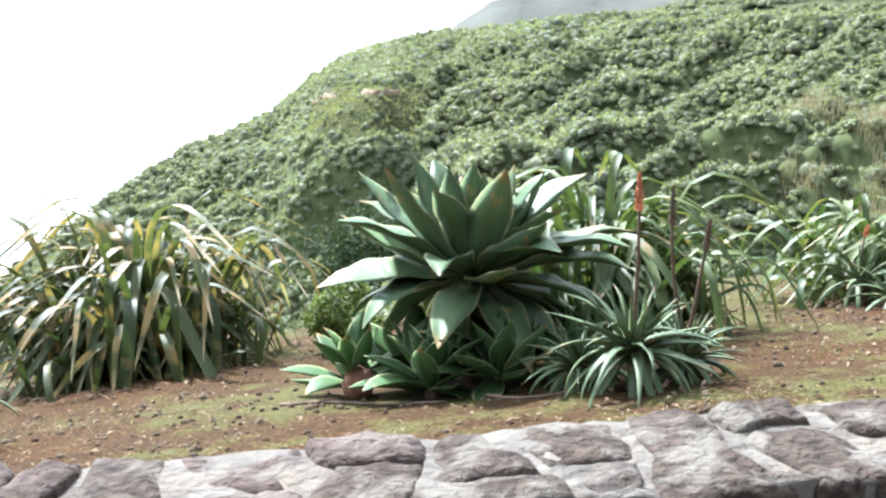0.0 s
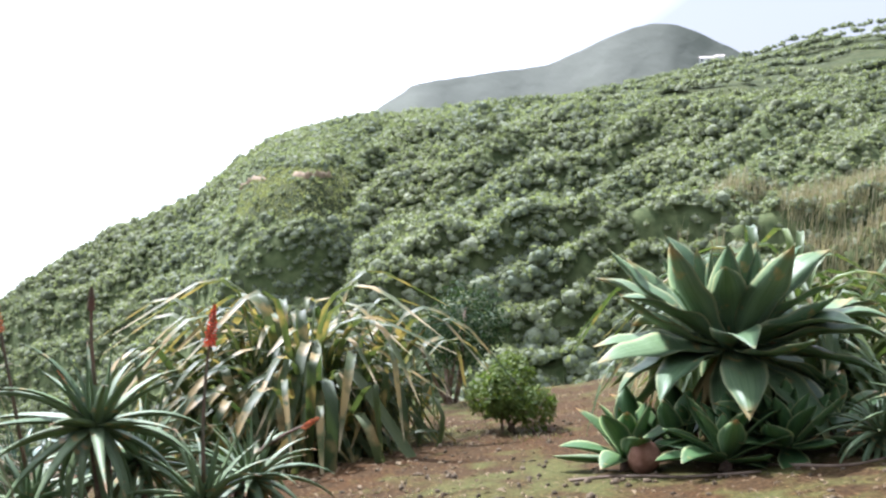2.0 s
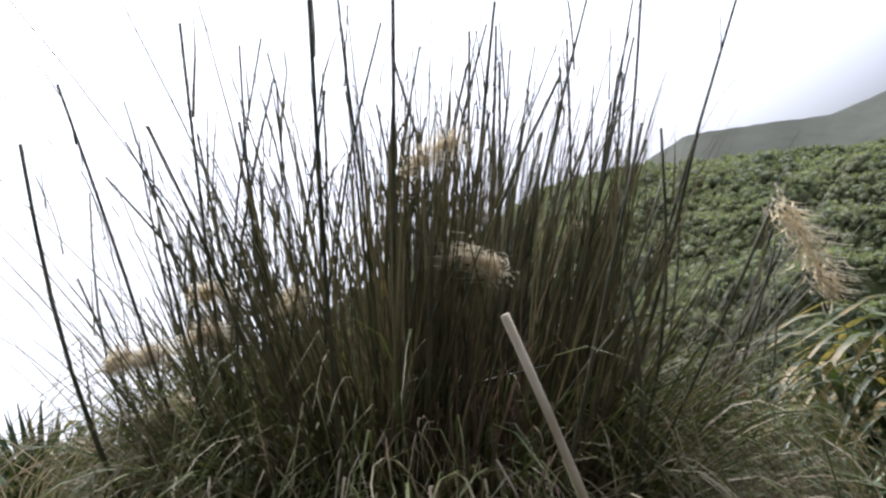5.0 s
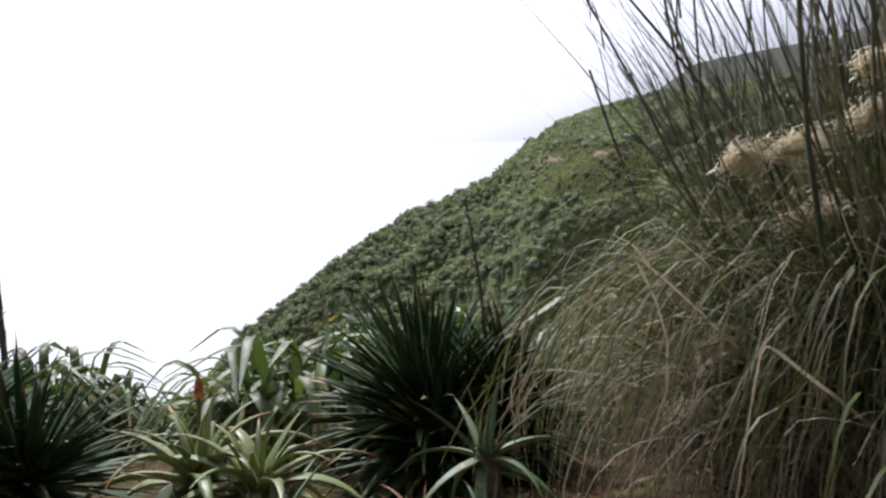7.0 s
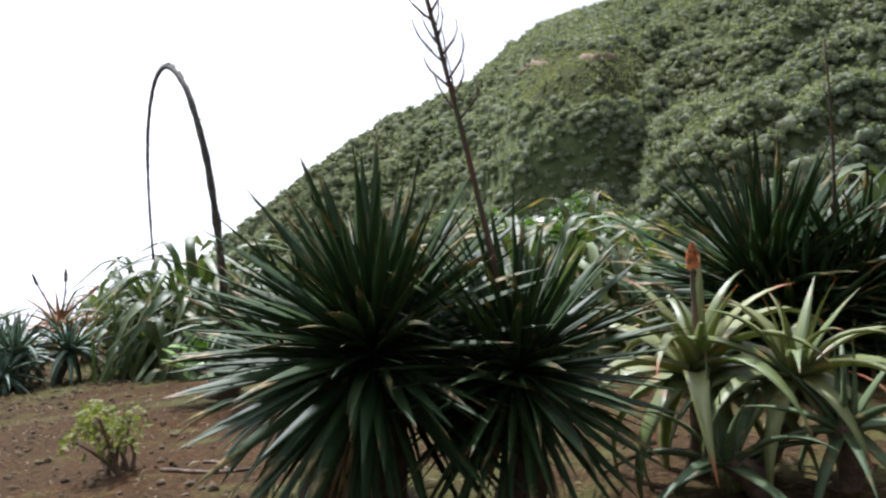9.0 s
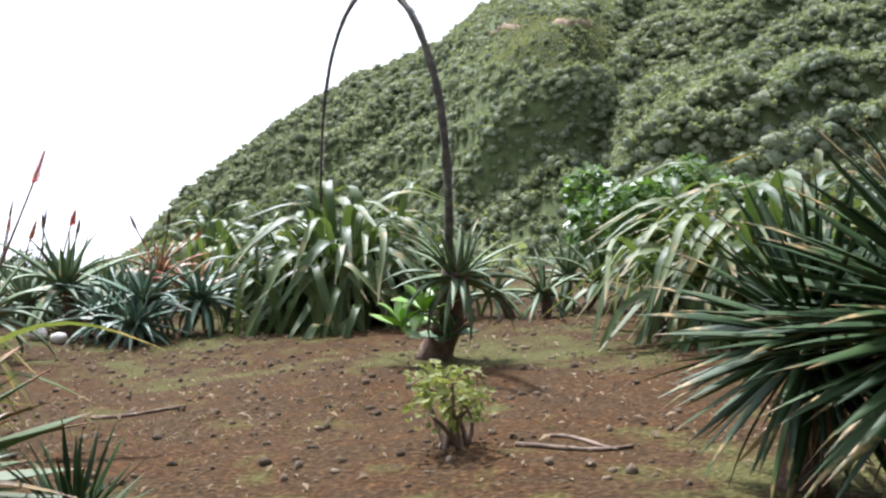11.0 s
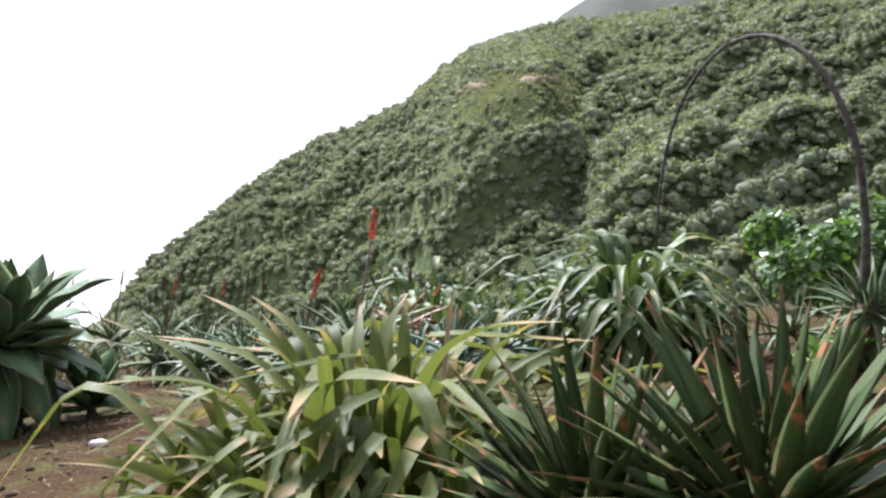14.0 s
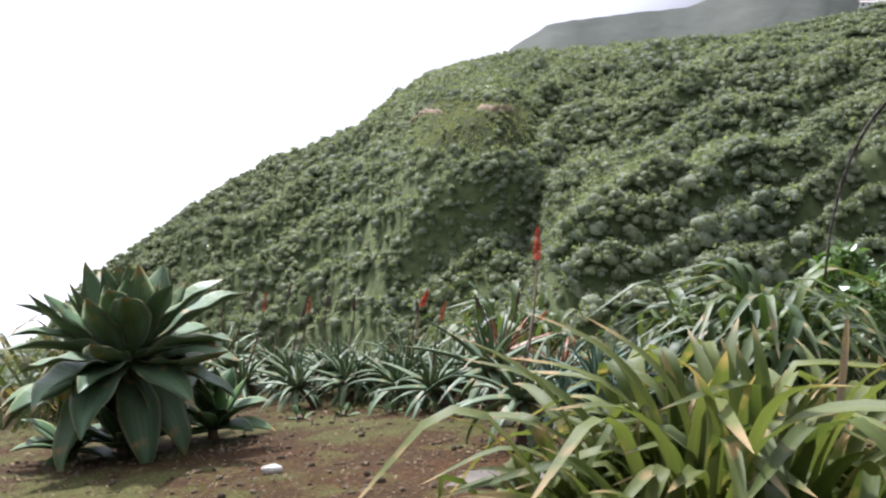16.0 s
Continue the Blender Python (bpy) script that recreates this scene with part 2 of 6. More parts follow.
M_MORTAR = plain_material("pale_mortar", (0.075, 0.067, 0.052), (0.155, 0.143, 0.115), 12.0, 0.95, 1.0, 28.0, 0.03, third=(0.14, 0.12, 0.09), third_scale=7.0)
M_ROCK = plain_material("red_brown_rock", (0.2, 0.1, 0.06), (0.33, 0.18, 0.12), 20.0, 0.85, 0.8, 50.0, 0.01)
M_PALE_ROCK = plain_material("pale_stone", (0.42, 0.39, 0.34), (0.66, 0.63, 0.57), 20.0, 0.85, 0.8, 50.0, 0.01)
M_CONCRETE = plain_material("concrete", (0.09, 0.077, 0.06), (0.15, 0.13, 0.1), 5.0, 0.85, 0.4, 60.0, 0.004)
M_ASPHALT = plain_material("asphalt", (0.045, 0.045, 0.045), (0.07, 0.068, 0.065), 6.0, 0.9, 0.6, 140.0, 0.006)
M_WHITEWASH = plain_material("whitewash", (0.74, 0.73, 0.7), (0.82, 0.81, 0.78), 2.0, 0.8, 0.1)
M_TILE = plain_material("roof_tile", (0.42, 0.36, 0.32), (0.52, 0.46, 0.42), 3.0, 0.8, 0.2)
M_PANE = plain_material("dark_pane", (0.05, 0.06, 0.07), (0.08, 0.09, 0.1), 2.0, 0.2, 0.0)
# Greyed green: haze over the far slope is put into its base colour.
M_MOUNTAIN = plain_material("hazed_mountain_slope", (0.125, 0.135, 0.108), (0.158, 0.166, 0.133), 0.03, 0.95, 0.3, 0.12, 2.0, third=(0.135, 0.15, 0.113), third_scale=0.015)


def soil_material():
    """Red-brown earth with crumbs, mossy and grassy patches; far down the slope it turns to scrub."""
    m, n, l, b = nodes_of("red_brown_earth")
    fine = noise_node(n, l, 55.0, 6.0)
    mid = noise_node(n, l, 5.0, 5.0)
    big = noise_node(n, l, 0.8, 4.0)
    soil = ramp(n, [(0.25, (0.017, 0.0094, 0.004)), (0.5, (0.045, 0.0265, 0.0108)), (0.75, (0.098, 0.062, 0.028))])
    l.new(fine, soil.inputs[0])
    warm = mixed(n, l, sharpen(n, l, mid, 0.42, 0.62), soil.outputs[0], mixed(n, l, 1.0, soil.outputs[0], (1.2, 1.0, 0.85), "MULTIPLY"))
    moss = ramp(n, [(0.3, (0.04, 0.041, 0.011)), (0.7, (0.098, 0.094, 0.032))])
    l.new(fine, moss.inputs[0])
    add = n.new("ShaderNodeMath")
    add.operation = "ADD"
    l.new(mid, add.inputs[0])
    l.new(big, add.inputs[1])
    col = mixed(n, l, sharpen(n, l, add.outputs[0], 0.95, 1.15), warm, moss.outputs[0])
    crumbs = n.new("ShaderNodeTexVoronoi")
    crumbs.inputs["Scale"].default_value = 38.0
    tc = n.new("ShaderNodeTexCoord")
    l.new(tc.outputs["Object"], crumbs.inputs["Vector"])
    pale = mixed(n, l, 1.0, col, (1.7, 1.6, 1.45), "MULTIPLY")
    col = mixed(n, l, sharpen(n, l, crumbs.outputs["Distance"], 0.3, 0.12), col, pale)
    sep = n.new("ShaderNodeSeparateXYZ")
    l.new(tc.outputs["Object"], sep.inputs[0])
    scrub = ramp(n, [(0.3, (0.05, 0.07, 0.028)), (0.7, (0.12, 0.14, 0.06))])
    l.new(noise_node(n, l, 1.2, 6.0), scrub.inputs[0])
    col = mixed(n, l, sharpen(n, l, sep.outputs["Y"], 9.5, 12.0), col, scrub.outputs[0])
    l.new(col, b.inputs["Base Color"])
    b.inputs["Roughness"].default_value = 0.95
    b.inputs["Specular IOR Level"].default_value = 0.08
    bumped(n, l, b, fine, 0.9, 0.02)
    return m


def meadow_material():
    """Terraced pasture: light grass with darker bands."""
    m, n, l, b = nodes_of("hill_pasture")
    col = mixed(n, l, sharpen(n, l, noise_node(n, l, 0.35, 5.0), 0.38, 0.62), (0.033, 0.044, 0.016), (0.066, 0.074, 0.03))
    col = mixed(n, l, sharpen(n, l, noise_node(n, l, 1.6, 6.0), 0.5, 0.66), col, (0.035, 0.048, 0.017))
    l.new(col, b.inputs["Base Color"])
    b.inputs["Roughness"].default_value = 0.95
    b.inputs["Specular IOR Level"].default_value = 0.1
    bumped(n, l, b, noise_node(n, l, 2.0, 6.0), 0.8, 0.3)
    return m


def sea_material():
    m, n, l, b = nodes_of("glitter_paled_sea")
    # Pale base stands in for sun glitter and haze on the water.
    b.inputs["Base Color"].default_value = (0.33, 0.35, 0.36, 1)
    b.inputs["Roughness"].default_value = 0.5
    bumped(n, l, b, noise_node(n, l, 0.12, 6.0, stretch=(1.0, 0.5, 1.0)), 0.7, 1.5)
    return m


def hazed_crown_material():
    """Packed foliage: greens paled for haze that differ from crown to crown, mottled leaf by leaf, with leafy relief.
    """
    m, n, l, b = nodes_of("hazed_packed_foliage")
    tree = sharpen(n, l, noise_node(n, l, 0.45, 3.0), 0.32, 0.68)
    # Distance haze is mixed into these greens: paler, bluer, with low contrast.
    col = mixed(n, l, tree, (0.168, 0.192, 0.118), (0.28, 0.292, 0.178))
    stand = sharpen(n, l, noise_node(n, l, 0.09, 3.0), 0.42, 0.6)
    col = mixed(n, l, stand, col, mixed(n, l, tree, (0.14, 0.168, 0.112), (0.21, 0.234, 0.15)))
    fine = noise_node(n, l, 5.0, 5.0)
    col = mixed(n, l, sharpen(n, l, fine, 0.36, 0.6), mixed(n, l, 1.0, col, (0.78, 0.8, 0.78), "MULTIPLY"), col)
    l.new(col, b.inputs["Base Color"])
    b.inputs["Roughness"].default_value = 0.8
    b.inputs["Specular IOR Level"].default_value = 0.15
    bumped(n, l, b, fine, 0.65, 0.3)
    return m


M_CROWN_HAZED = hazed_crown_material()
M_SOIL, M_MEADOW, M_SEA = soil_material(), meadow_material(), sea_material()
M_OCHRE = plain_material("ochre_bank", (0.19, 0.14, 0.085), (0.28, 0.21, 0.135), 1.0, 0.95, 0.5, 4.0, 0.1)


# ---- mesh helpers ----
def mesh_of(name, verts, faces, uvs=None, mats=(), smooth=True, slots=None):
    me = bpy.data.meshes.new(name)
    me.from_pydata([tuple(v) for v in verts], [], faces)
    for m in mats:
        me.materials.append(m)
    if uvs is not None:
        lay = me.uv_layers.new(name="UVMap")
        flat = np.asarray(uvs, dtype=np.float32)[[i for f in faces for i in f]].ravel()
        lay.data.foreach_set("uv", flat)
    if smooth:
        me.polygons.foreach_set("use_smooth", np.ones(len(me.polygons), dtype=bool))
    if slots is not None:
        me.polygons.foreach_set("material_index", np.asarray(slots, dtype=np.int32))
    me.update()
    return me


def quads_mesh(name, verts, quads, uvs, mats, slots=None, smooth=False):
    """A large mesh of quads from arrays."""
    me = bpy.data.meshes.new(name)
    verts, quads = np.asarray(verts, np.float32), np.asarray(quads, np.int32)
    me.vertices.add(len(verts))
    me.vertices.foreach_set("co", verts.ravel())
    me.loops.add(quads.size)
    me.loops.foreach_set("vertex_index", quads.ravel())
    me.polygons.add(len(quads))
    me.polygons.foreach_set("loop_start", np.arange(0, quads.size, 4, dtype=np.int32))
    for m in mats:
        me.materials.append(m)
    if slots is not None:
        me.polygons.foreach_set("material_index", np.asarray(slots, np.int32))
    me.polygons.foreach_set("use_smooth", np.full(len(quads), smooth))
    lay = me.uv_layers.new(name="UVMap")
    lay.data.foreach_set("uv", np.asarray(uvs, np.float32)[quads.ravel()].ravel())
    me.update(calc_edges=True)
    me.validate()
    return me


def part(name, data, parent, m=None, label=""):
    """One mesh object under a thing or a part."""
    ob = new(name, data)
    ob.parent = parent
    if m is not None:
        ob.matrix_basis = m
    if label:
        ob["label"] = label
    return ob


def thing(name, p, label, category, group="", data=None, kind=""):
    ob = new(name, data)
    ob.location = p
    return tagged(ob, label, category, group, kind)


def widths(shape, s):
    if shape == "agave":        # narrow foot, broad middle, short point
        return (0.42 + 0.58 * math.sin(min(1, s / 0.55) * math.pi / 2) ** 1.5) * (1 - max(0, (s - 0.52) / 0.48) ** 1.85)
    if shape == "aloe":         # broad foot, even taper
        return (1 - s ** 1.25) * 0.96 + 0.04 * (1 - s)
    if shape == "sword":        # even, sharp end
        return (0.7 + 0.3 * math.sin(min(1, s / 0.4) * math.pi / 2)) * (1 - max(0, (s - 0.45) / 0.55) ** 1.6)
    return (0.75 + 0.25 * math.sin(min(1, s / 0.35) * math.pi / 2)) * (1 - max(0, (s - 0.6) / 0.4) ** 2.2)


def blade(name, mat, length, width, a0, a1, bend=1.0, fold=0.2, thick=0.0, seg=9, shape="strap", kink=None, sway=0.0, ripple=0.0, hang=None):
    """A leaf that starts at the origin towards +x, rising at a0 degrees and ending at a1; kink = (place, degrees) breaks it sharply."""
    verts, uvs, faces = [], [], []
    x = z = y = 0.0
    ring = 4 if thick else 3
    for i in range(seg + 1):
        s = i / seg
        a = a0 + (a1 - a0) * s ** bend
        if hang:
            u = min(1, max(0, (s - hang[0]) / (hang[1] - hang[0])))
            a = a0 + hang[2] * u * u * (3 - 2 * u)
        if kink and s > kink[0]:
            a += kink[1] * min(1, (s - kink[0]) / 0.1)
        a = radians(a)
        w = max(0.002, width * widths(shape, s)) / 2
        up = (-math.sin(a), math.cos(a))
        f = fold * w + ripple * w * math.sin(s * 17)
        yy = y + sway * length * s * s
        edge_up = f
        verts += [(x + up[0] * edge_up, yy + w, z + up[1] * edge_up), (x, yy, z)]
        uvs += [(0, s), (0.5, s)]
        verts.append((x + up[0] * edge_up, yy - w, z + up[1] * edge_up))
        uvs.append((1, s))
        if thick:
            t = thick * (1 - s) ** 0.7 + 0.002
            verts.append((x - up[0] * t, yy, z - up[1] * t))
            uvs.append((0.5, s))
        step = length / seg
        x += math.cos(a) * step
        z += math.sin(a) * step
    for i in range(seg):
        p, q = i * ring, (i + 1) * ring
        for j in range(ring if thick else 2):
            k = (j + 1) % ring
            faces.append((p + j, q + j, q + k, p + k))
    return mesh_of(name, verts, faces, uvs, (mat,))


def tube(name, mat, pts, radii, sides=7, lumps=0.0, seed=1):
    """A tapered stem along points; lumps roughen it with leaf scars."""
    rnd = random.Random(seed)
    verts, faces = [], []
    pts = [Vector(p) for p in pts]
    side = Vector((0.3, 1, 0.2)).normalized()
    for i, p in enumerate(pts):
        d = (pts[min(i + 1, len(pts) - 1)] - pts[max(i - 1, 0)]).normalized()
        u = d.cross(side)
        if u.length < 0.05:
            u = d.cross(Vector((1, 0, 0)))
        u.normalize()
        v = d.cross(u)
        for k in range(sides):
            a = 2 * math.pi * k / sides
            r = radii[i] * (1 + lumps * (rnd.random() - 0.5) + lumps * 0.6 * ((i + k) % 2))
            verts.append(p + u * math.cos(a) * r + v * math.sin(a) * r)
    n = len(pts)
    for i in range(n - 1):
        for k in range(sides):
            a, b = i * sides + k, i * sides + (k + 1) % sides
            faces.append((a, b, b + sides, a + sides))
    faces.append(tuple(range(sides))[::-1])
    faces.append(tuple(range((n - 1) * sides, n * sides)))
    return mesh_of(name, verts, faces, [(0, 0)] * len(verts), (mat,))


def arc(p, q, sag, n=8):
    """Points from p to q, bowed by the vector sag."""
    p, q, sag = Vector(p), Vector(q), Vector(sag)
    return [p.lerp(q, i / n) + sag * math.sin(math.pi * i / n) for i in range(n + 1)]


def lump(name, mat, size, seed, rough=0.25, sub=2, flat=0.0):
    """A rough stone."""
    bm = bmesh.new()
    bmesh.ops.create_icosphere(bm, subdivisions=sub, radius=0.5)
    off = Vector((seed * 3.7, seed * 1.9, seed * 0.7))
    for v in bm.verts:
        d = noise.noise(v.co * 2.2 + off) * rough + noise.noise(v.co * 5 + off) * rough * 0.4
        v.co = v.co * (1 + d)
        v.co = Vector((v.co.x * size[0], v.co.y * size[1], max(v.co.z, -0.5 + flat) * size[2]))
    me = bpy.data.meshes.new(name)
    bm.to_mesh(me)
    bm.free()
    me.materials.append(mat)
    me.polygons.foreach_set("use_smooth", np.ones(len(me.polygons), dtype=bool))
    return me


# ---- terrain ----
def S(a, b, x):
    t = np.clip((x - a) / (b - a), 0, 1)
    return t * t * (3 - 2 * t)


def hash_noise(x, y, scale):
    """Cheap smooth relief from a few crossed waves."""
    x, y = x / scale, y / scale
    return (np.sin(x * 1.3 + 1.7 * np.sin(y * 0.9)) + np.sin(y * 1.7 + 1.3 * np.sin(x * 1.1 + 2)) + 0.6 * np.sin(x * 3.1 + y * 2.3) + 0.5 * np.sin(3.7 * y - 2.9 * x + 1)) / 3.1


def garden_height(x, y):
    return 0.1311 * x - 0.1724 * y + 0.13 * S(-4.2, -2.2, x) + 0.09 * (1 - S(-12.0, -10.5, x)) + 0.018 * hash_noise(x, y, 0.35)


EYE = (-5.5, 0.2)
RIDGE_AZ = (-40, -34, -30, -27, -25, -22, -19, -16, -13.5, -11.5, -9.5, -8, -4.3, -2.9, 3, 11, 18, 26, 45)
RIDGE_EL = (-20, -16, -12.6, -10.6, -9.1, -7.15, -5.4, -3.95, -2.7, -1.15, 0.15, 0.75, 1.55, 1.75, 2.1, 2.7, 3.1, 3.3, 3.5)
RIDGE_R = (160, 158, 155, 153, 152, 150, 150, 150, 150, 150, 150, 150, 150, 148, 138, 132, 128, 126, 126)


def polar(x, y):
    return np.degrees(np.arctan2(x - EYE[0], y - EYE[1])), np.hypot(x - EYE[0], y - EYE[1])


def spur_distance(az):
    return np.interp(az, (-6, -3, 2, 8, 20, 40), (74, 78, 82, 84, 86, 86))


def hill_height(x, y):
    """The wooded hillside across the valley, its spur and the pastures above it."""
    az, r = polar(x, y)
    rr = np.interp(az, RIDGE_AZ, RIDGE_R)
    zr = rr * np.tan(np.radians(np.interp(az, RIDGE_AZ, RIDGE_EL)))
    upper = np.interp(az, (-28, -18, -14, -11, -6, 0, 6, 19, 40), (0.36, 0.33, 0.24, 0.14, 0.12, 0.2, 0.25, 0.2, 0.2))
    lower = np.interp(az, (-28, -18, -10, -6, 0, 6, 19, 40), (0.36, 0.36, 0.6, 0.6, 0.5, 0.42, 0.22, 0.2))
    up = np.interp(az, (-14, -8, -3, 4, 9, 15, 22, 30), (-0.7, -0.5, -0.12, -0.02, 0.07, 0.125, 0.205, 0.24))
    down = zr - upper * (rr - np.maximum(r, 104)) - lower * np.maximum(104 - r, 0)
    z = np.where(r < rr, down, zr + up * np.minimum(r - rr, 75) - 0.5 * np.maximum(r - rr - 75, 0))
    # spur that comes down on the near side, with a deep gully behind it
    rc = spur_distance(az)
    zc = rc * np.tan(np.radians(np.interp(az, (-6.5, -5.5, -4, -1.5, 2.2, 6, 16, 26, 40), (-13.0, -10.3, -8.1, -5.9, -4.5, -3.8, -2.9, -2.0, -1.0))))
    u = np.clip((r - rc) / np.maximum(rr - rc, 1), 0, 1)
    front = zc - 0.82 * (rc - r) + 0.012 * np.maximum(0, rc - r - 6) ** 1.5
    back = zc + (zr - zc) * u ** 1.25 - 3.6 * np.sin(np.pi * np.minimum(u / 0.62, 1)) * (1 - S(8, 22, az))
    w = S(-7.0, -2.6, az)
    z = np.where(r < rr, z * (1 - w) + w * np.where(r < rc, front, back), z)
    # ribs that run down towards the sea, and the wooded cliff below the meadow
    q = np.degrees(np.arctan2(z, r)) - 0.46 * az + 0.5 * np.sin(az * 0.9)
    brow = S(-14, -10.5, az) * (1 - S(-5.0, -3.4, az))
    z = z + np.interp(az, (-8, 0), (1.25, 0.8)) * np.sin(q * 2.3) * (1 - 0.9 * brow) * (1 - S(rr - 12, rr - 2, r)) * S(60, 75, r)
    z = z - 4.6 * brow * (1 - S(93, 97, r)) * S(70, 84, r)
    z = z + 0.8 * hash_noise(x, y, 6.0) * S(60, 80, r) * (1 - 0.8 * brow)
    return np.maximum(z, -36)


def garden_edge(x):
    return 9.6 + 0.7 * np.sin(x * 0.7) - 0.9 * S(-11, -14, x)


def wall_line(x):
    """Back edge of the roadside wall."""
    return np.where(x > -2.2, 2.57 + 0.21 * x, 2.57 - 0.46 - 0.10 * (-2.2 - x)) * S(-30, -6, x) + (1 - S(-30, -6, x)) * 1.5


def ground_height(x, y):
    e = garden_edge(x)
    g = garden_height(x, np.minimum(y, e)) - 0.62 * np.maximum(y - e, 0)
    west = np.maximum(-17.0 - x, 0)
    g = g - 0.55 * west
    east = np.maximum(x - 5.0, 0)
    g = g - 0.06 * np.minimum(east, 30)
    h = hill_height(x, y)
    z = np.where(y > 20, np.maximum(g, h), np.maximum(g, -36))
    road = 0.104 * x - 1.04
    z = np.where(y < wall_line(x) - 0.2, np.where(y < -4.5, road + 0.35 * np.minimum(-4.5 - y, 25), road), z)
    sea = S(-75, -120, x)
    return z * (1 - sea) + (-75) * sea


def at_ground(x, y, sink=0.0):
    return (x, y, float(ground_height(np.array(x), np.array(y))) - sink)


def axis(*spans):
    out = []
    for a, b, step in spans:
        out += list(np.arange(a, b, step))
    out.append(spans[-1][1])
    return np.array(out)


def build_ground():
    xs = axis((-700, -120, 60), (-120, -18, 1.1), (-18, 5, 0.14), (5, 60, 1.1), (60, 700, 60))
    ys = axis((-300, -6, 30), (-6, 1.2, 0.9), (1.2, 10.6, 0.14), (10.6, 58, 1.9), (58, 162, 0.95), (162, 260, 7), (260, 400, 35))
    X, Y = np.meshgrid(xs, ys)
    Z = ground_height(X, Y)
    nx, ny = len(xs), len(ys)
    i = np.arange(nx * ny).reshape(ny, nx)
    q = np.stack([i[:-1, :-1], i[:-1, 1:], i[1:, 1:], i[1:, :-1]], -1).reshape(-1, 4)
    cx, cy = X.ravel()[q].mean(1), Y.ravel()[q].mean(1)
    az, r = polar(cx, cy)
    slots = np.zeros(len(q), np.int32)
    slots[(r > np.interp(az, RIDGE_AZ, RIDGE_R) - 3) & (cy > 60)] = 1
    cel = np.degrees(np.arctan2(Z.ravel()[q].mean(1), r))
    slots[(az > -10.4) & (az < -3.8) & (r > 97) & (cel > -4.1) & (cel < -0.9) & (cy > 60)] = 1
    verts = np.stack([X, Y, Z], -1).reshape(-1, 3)
    me = quads_mesh("ground", verts, q, verts[:, :2], (M_SOIL, M_MEADOW), slots, smooth=True)
    tagged(new("ground", me), "red-brown garden soil with mossy patches sloping into a green valley", "ground", kind="structure")


build_ground()
sea_me = mesh_of("sea", [(-4800, -4800, -62), (4800, -4800, -62), (4800, 4800, -62), (-4800, 4800, -62)], [(0, 1, 2, 3)], mats=(M_SEA,))
tagged(new("water", sea_me), "sea with glitter and haze put into its pale colour, under a hazy sky", "sea", kind="structure")


def build_road():
    xs = np.linspace(-40, 30, 36)
    verts = []
    for x in xs:
        z = 0.104 * x - 0.976
        verts += [(x, -4.2, z), (x, float(wall_line(np.array(x))) - 0.42, z)]
    faces = [(2 * i, 2 * i + 1, 2 * i + 3, 2 * i + 2)[::-1] for i in range(len(xs) - 1)]
    tagged(new("road", mesh_of("road", verts, faces, mats=(M_ASPHALT,))), "dark asphalt lane in front of the garden wall", "road", kind="structure")


build_road()


# ---- far mountain and house ----
def build_mountain():
    az = np.linspace(-16, 40, 120)
    el = np.interp(az, (-15.4, -7.4, -4.3, -2.1, 1.6, 5.3, 8.0, 9.8, 10.9, 12.0, 13.2, 15.8, 17.6, 24.6, 40), (-6, -2.5, 1.7, 3.1, 3.65, 4.1, 5.3, 6.0, 6.2, 6.15, 5.75, 4.5, 4.2, 4.4, 5.0))
    verts, rows = [], 14
    for k in range(rows):
        f = k / (rows - 1)
        for a, e in zip(az, el):
            r = 202 + 40 * f
            top = 242 * math.tan(radians(e + 0.09)) * 1.035
            z = -25 + (top + 25) * f ** 0.8
            z += 0.8 * math.sin(a * 1.9 + 5 * f) * (1 - f) * f * 3
            verts.append((EYE[0] + r * math.sin(radians(a)), EYE[1] + r * math.cos(radians(a)), z + 0.35 * noise.noise(Vector((a * 1.5, 3 * f, 0)))))
    n = len(az)
    faces = [(k * n + i, k * n + i + 1, (k + 1) * n + i + 1, (k + 1) * n + i) for k in range(rows - 1) for i in range(n - 1)]
    tagged(new("backdrop", mesh_of("backdrop", verts, faces, mats=(M_MOUNTAIN,))), "grey-green volcanic cone beyond the hill with haze in its colour", "mountain", kind="structure")


build_mountain()


# ---- woods on the hillside ----
def half_ball(sub):
    """Corners and triangles of a ball without its underside."""
    bm = bmesh.new()
    bmesh.ops.create_icosphere(bm, subdivisions=sub, radius=1.0)
    bmesh.ops.delete(bm, geom=[f for f in bm.faces if f.calc_center_median().z < -0.35], context="FACES")
    bm.verts.index_update()
    v = np.array([w.co[:] for w in bm.verts])
    t = np.array([[w.index for w in f.verts] for f in bm.faces])
    bm.free()
    return v, t


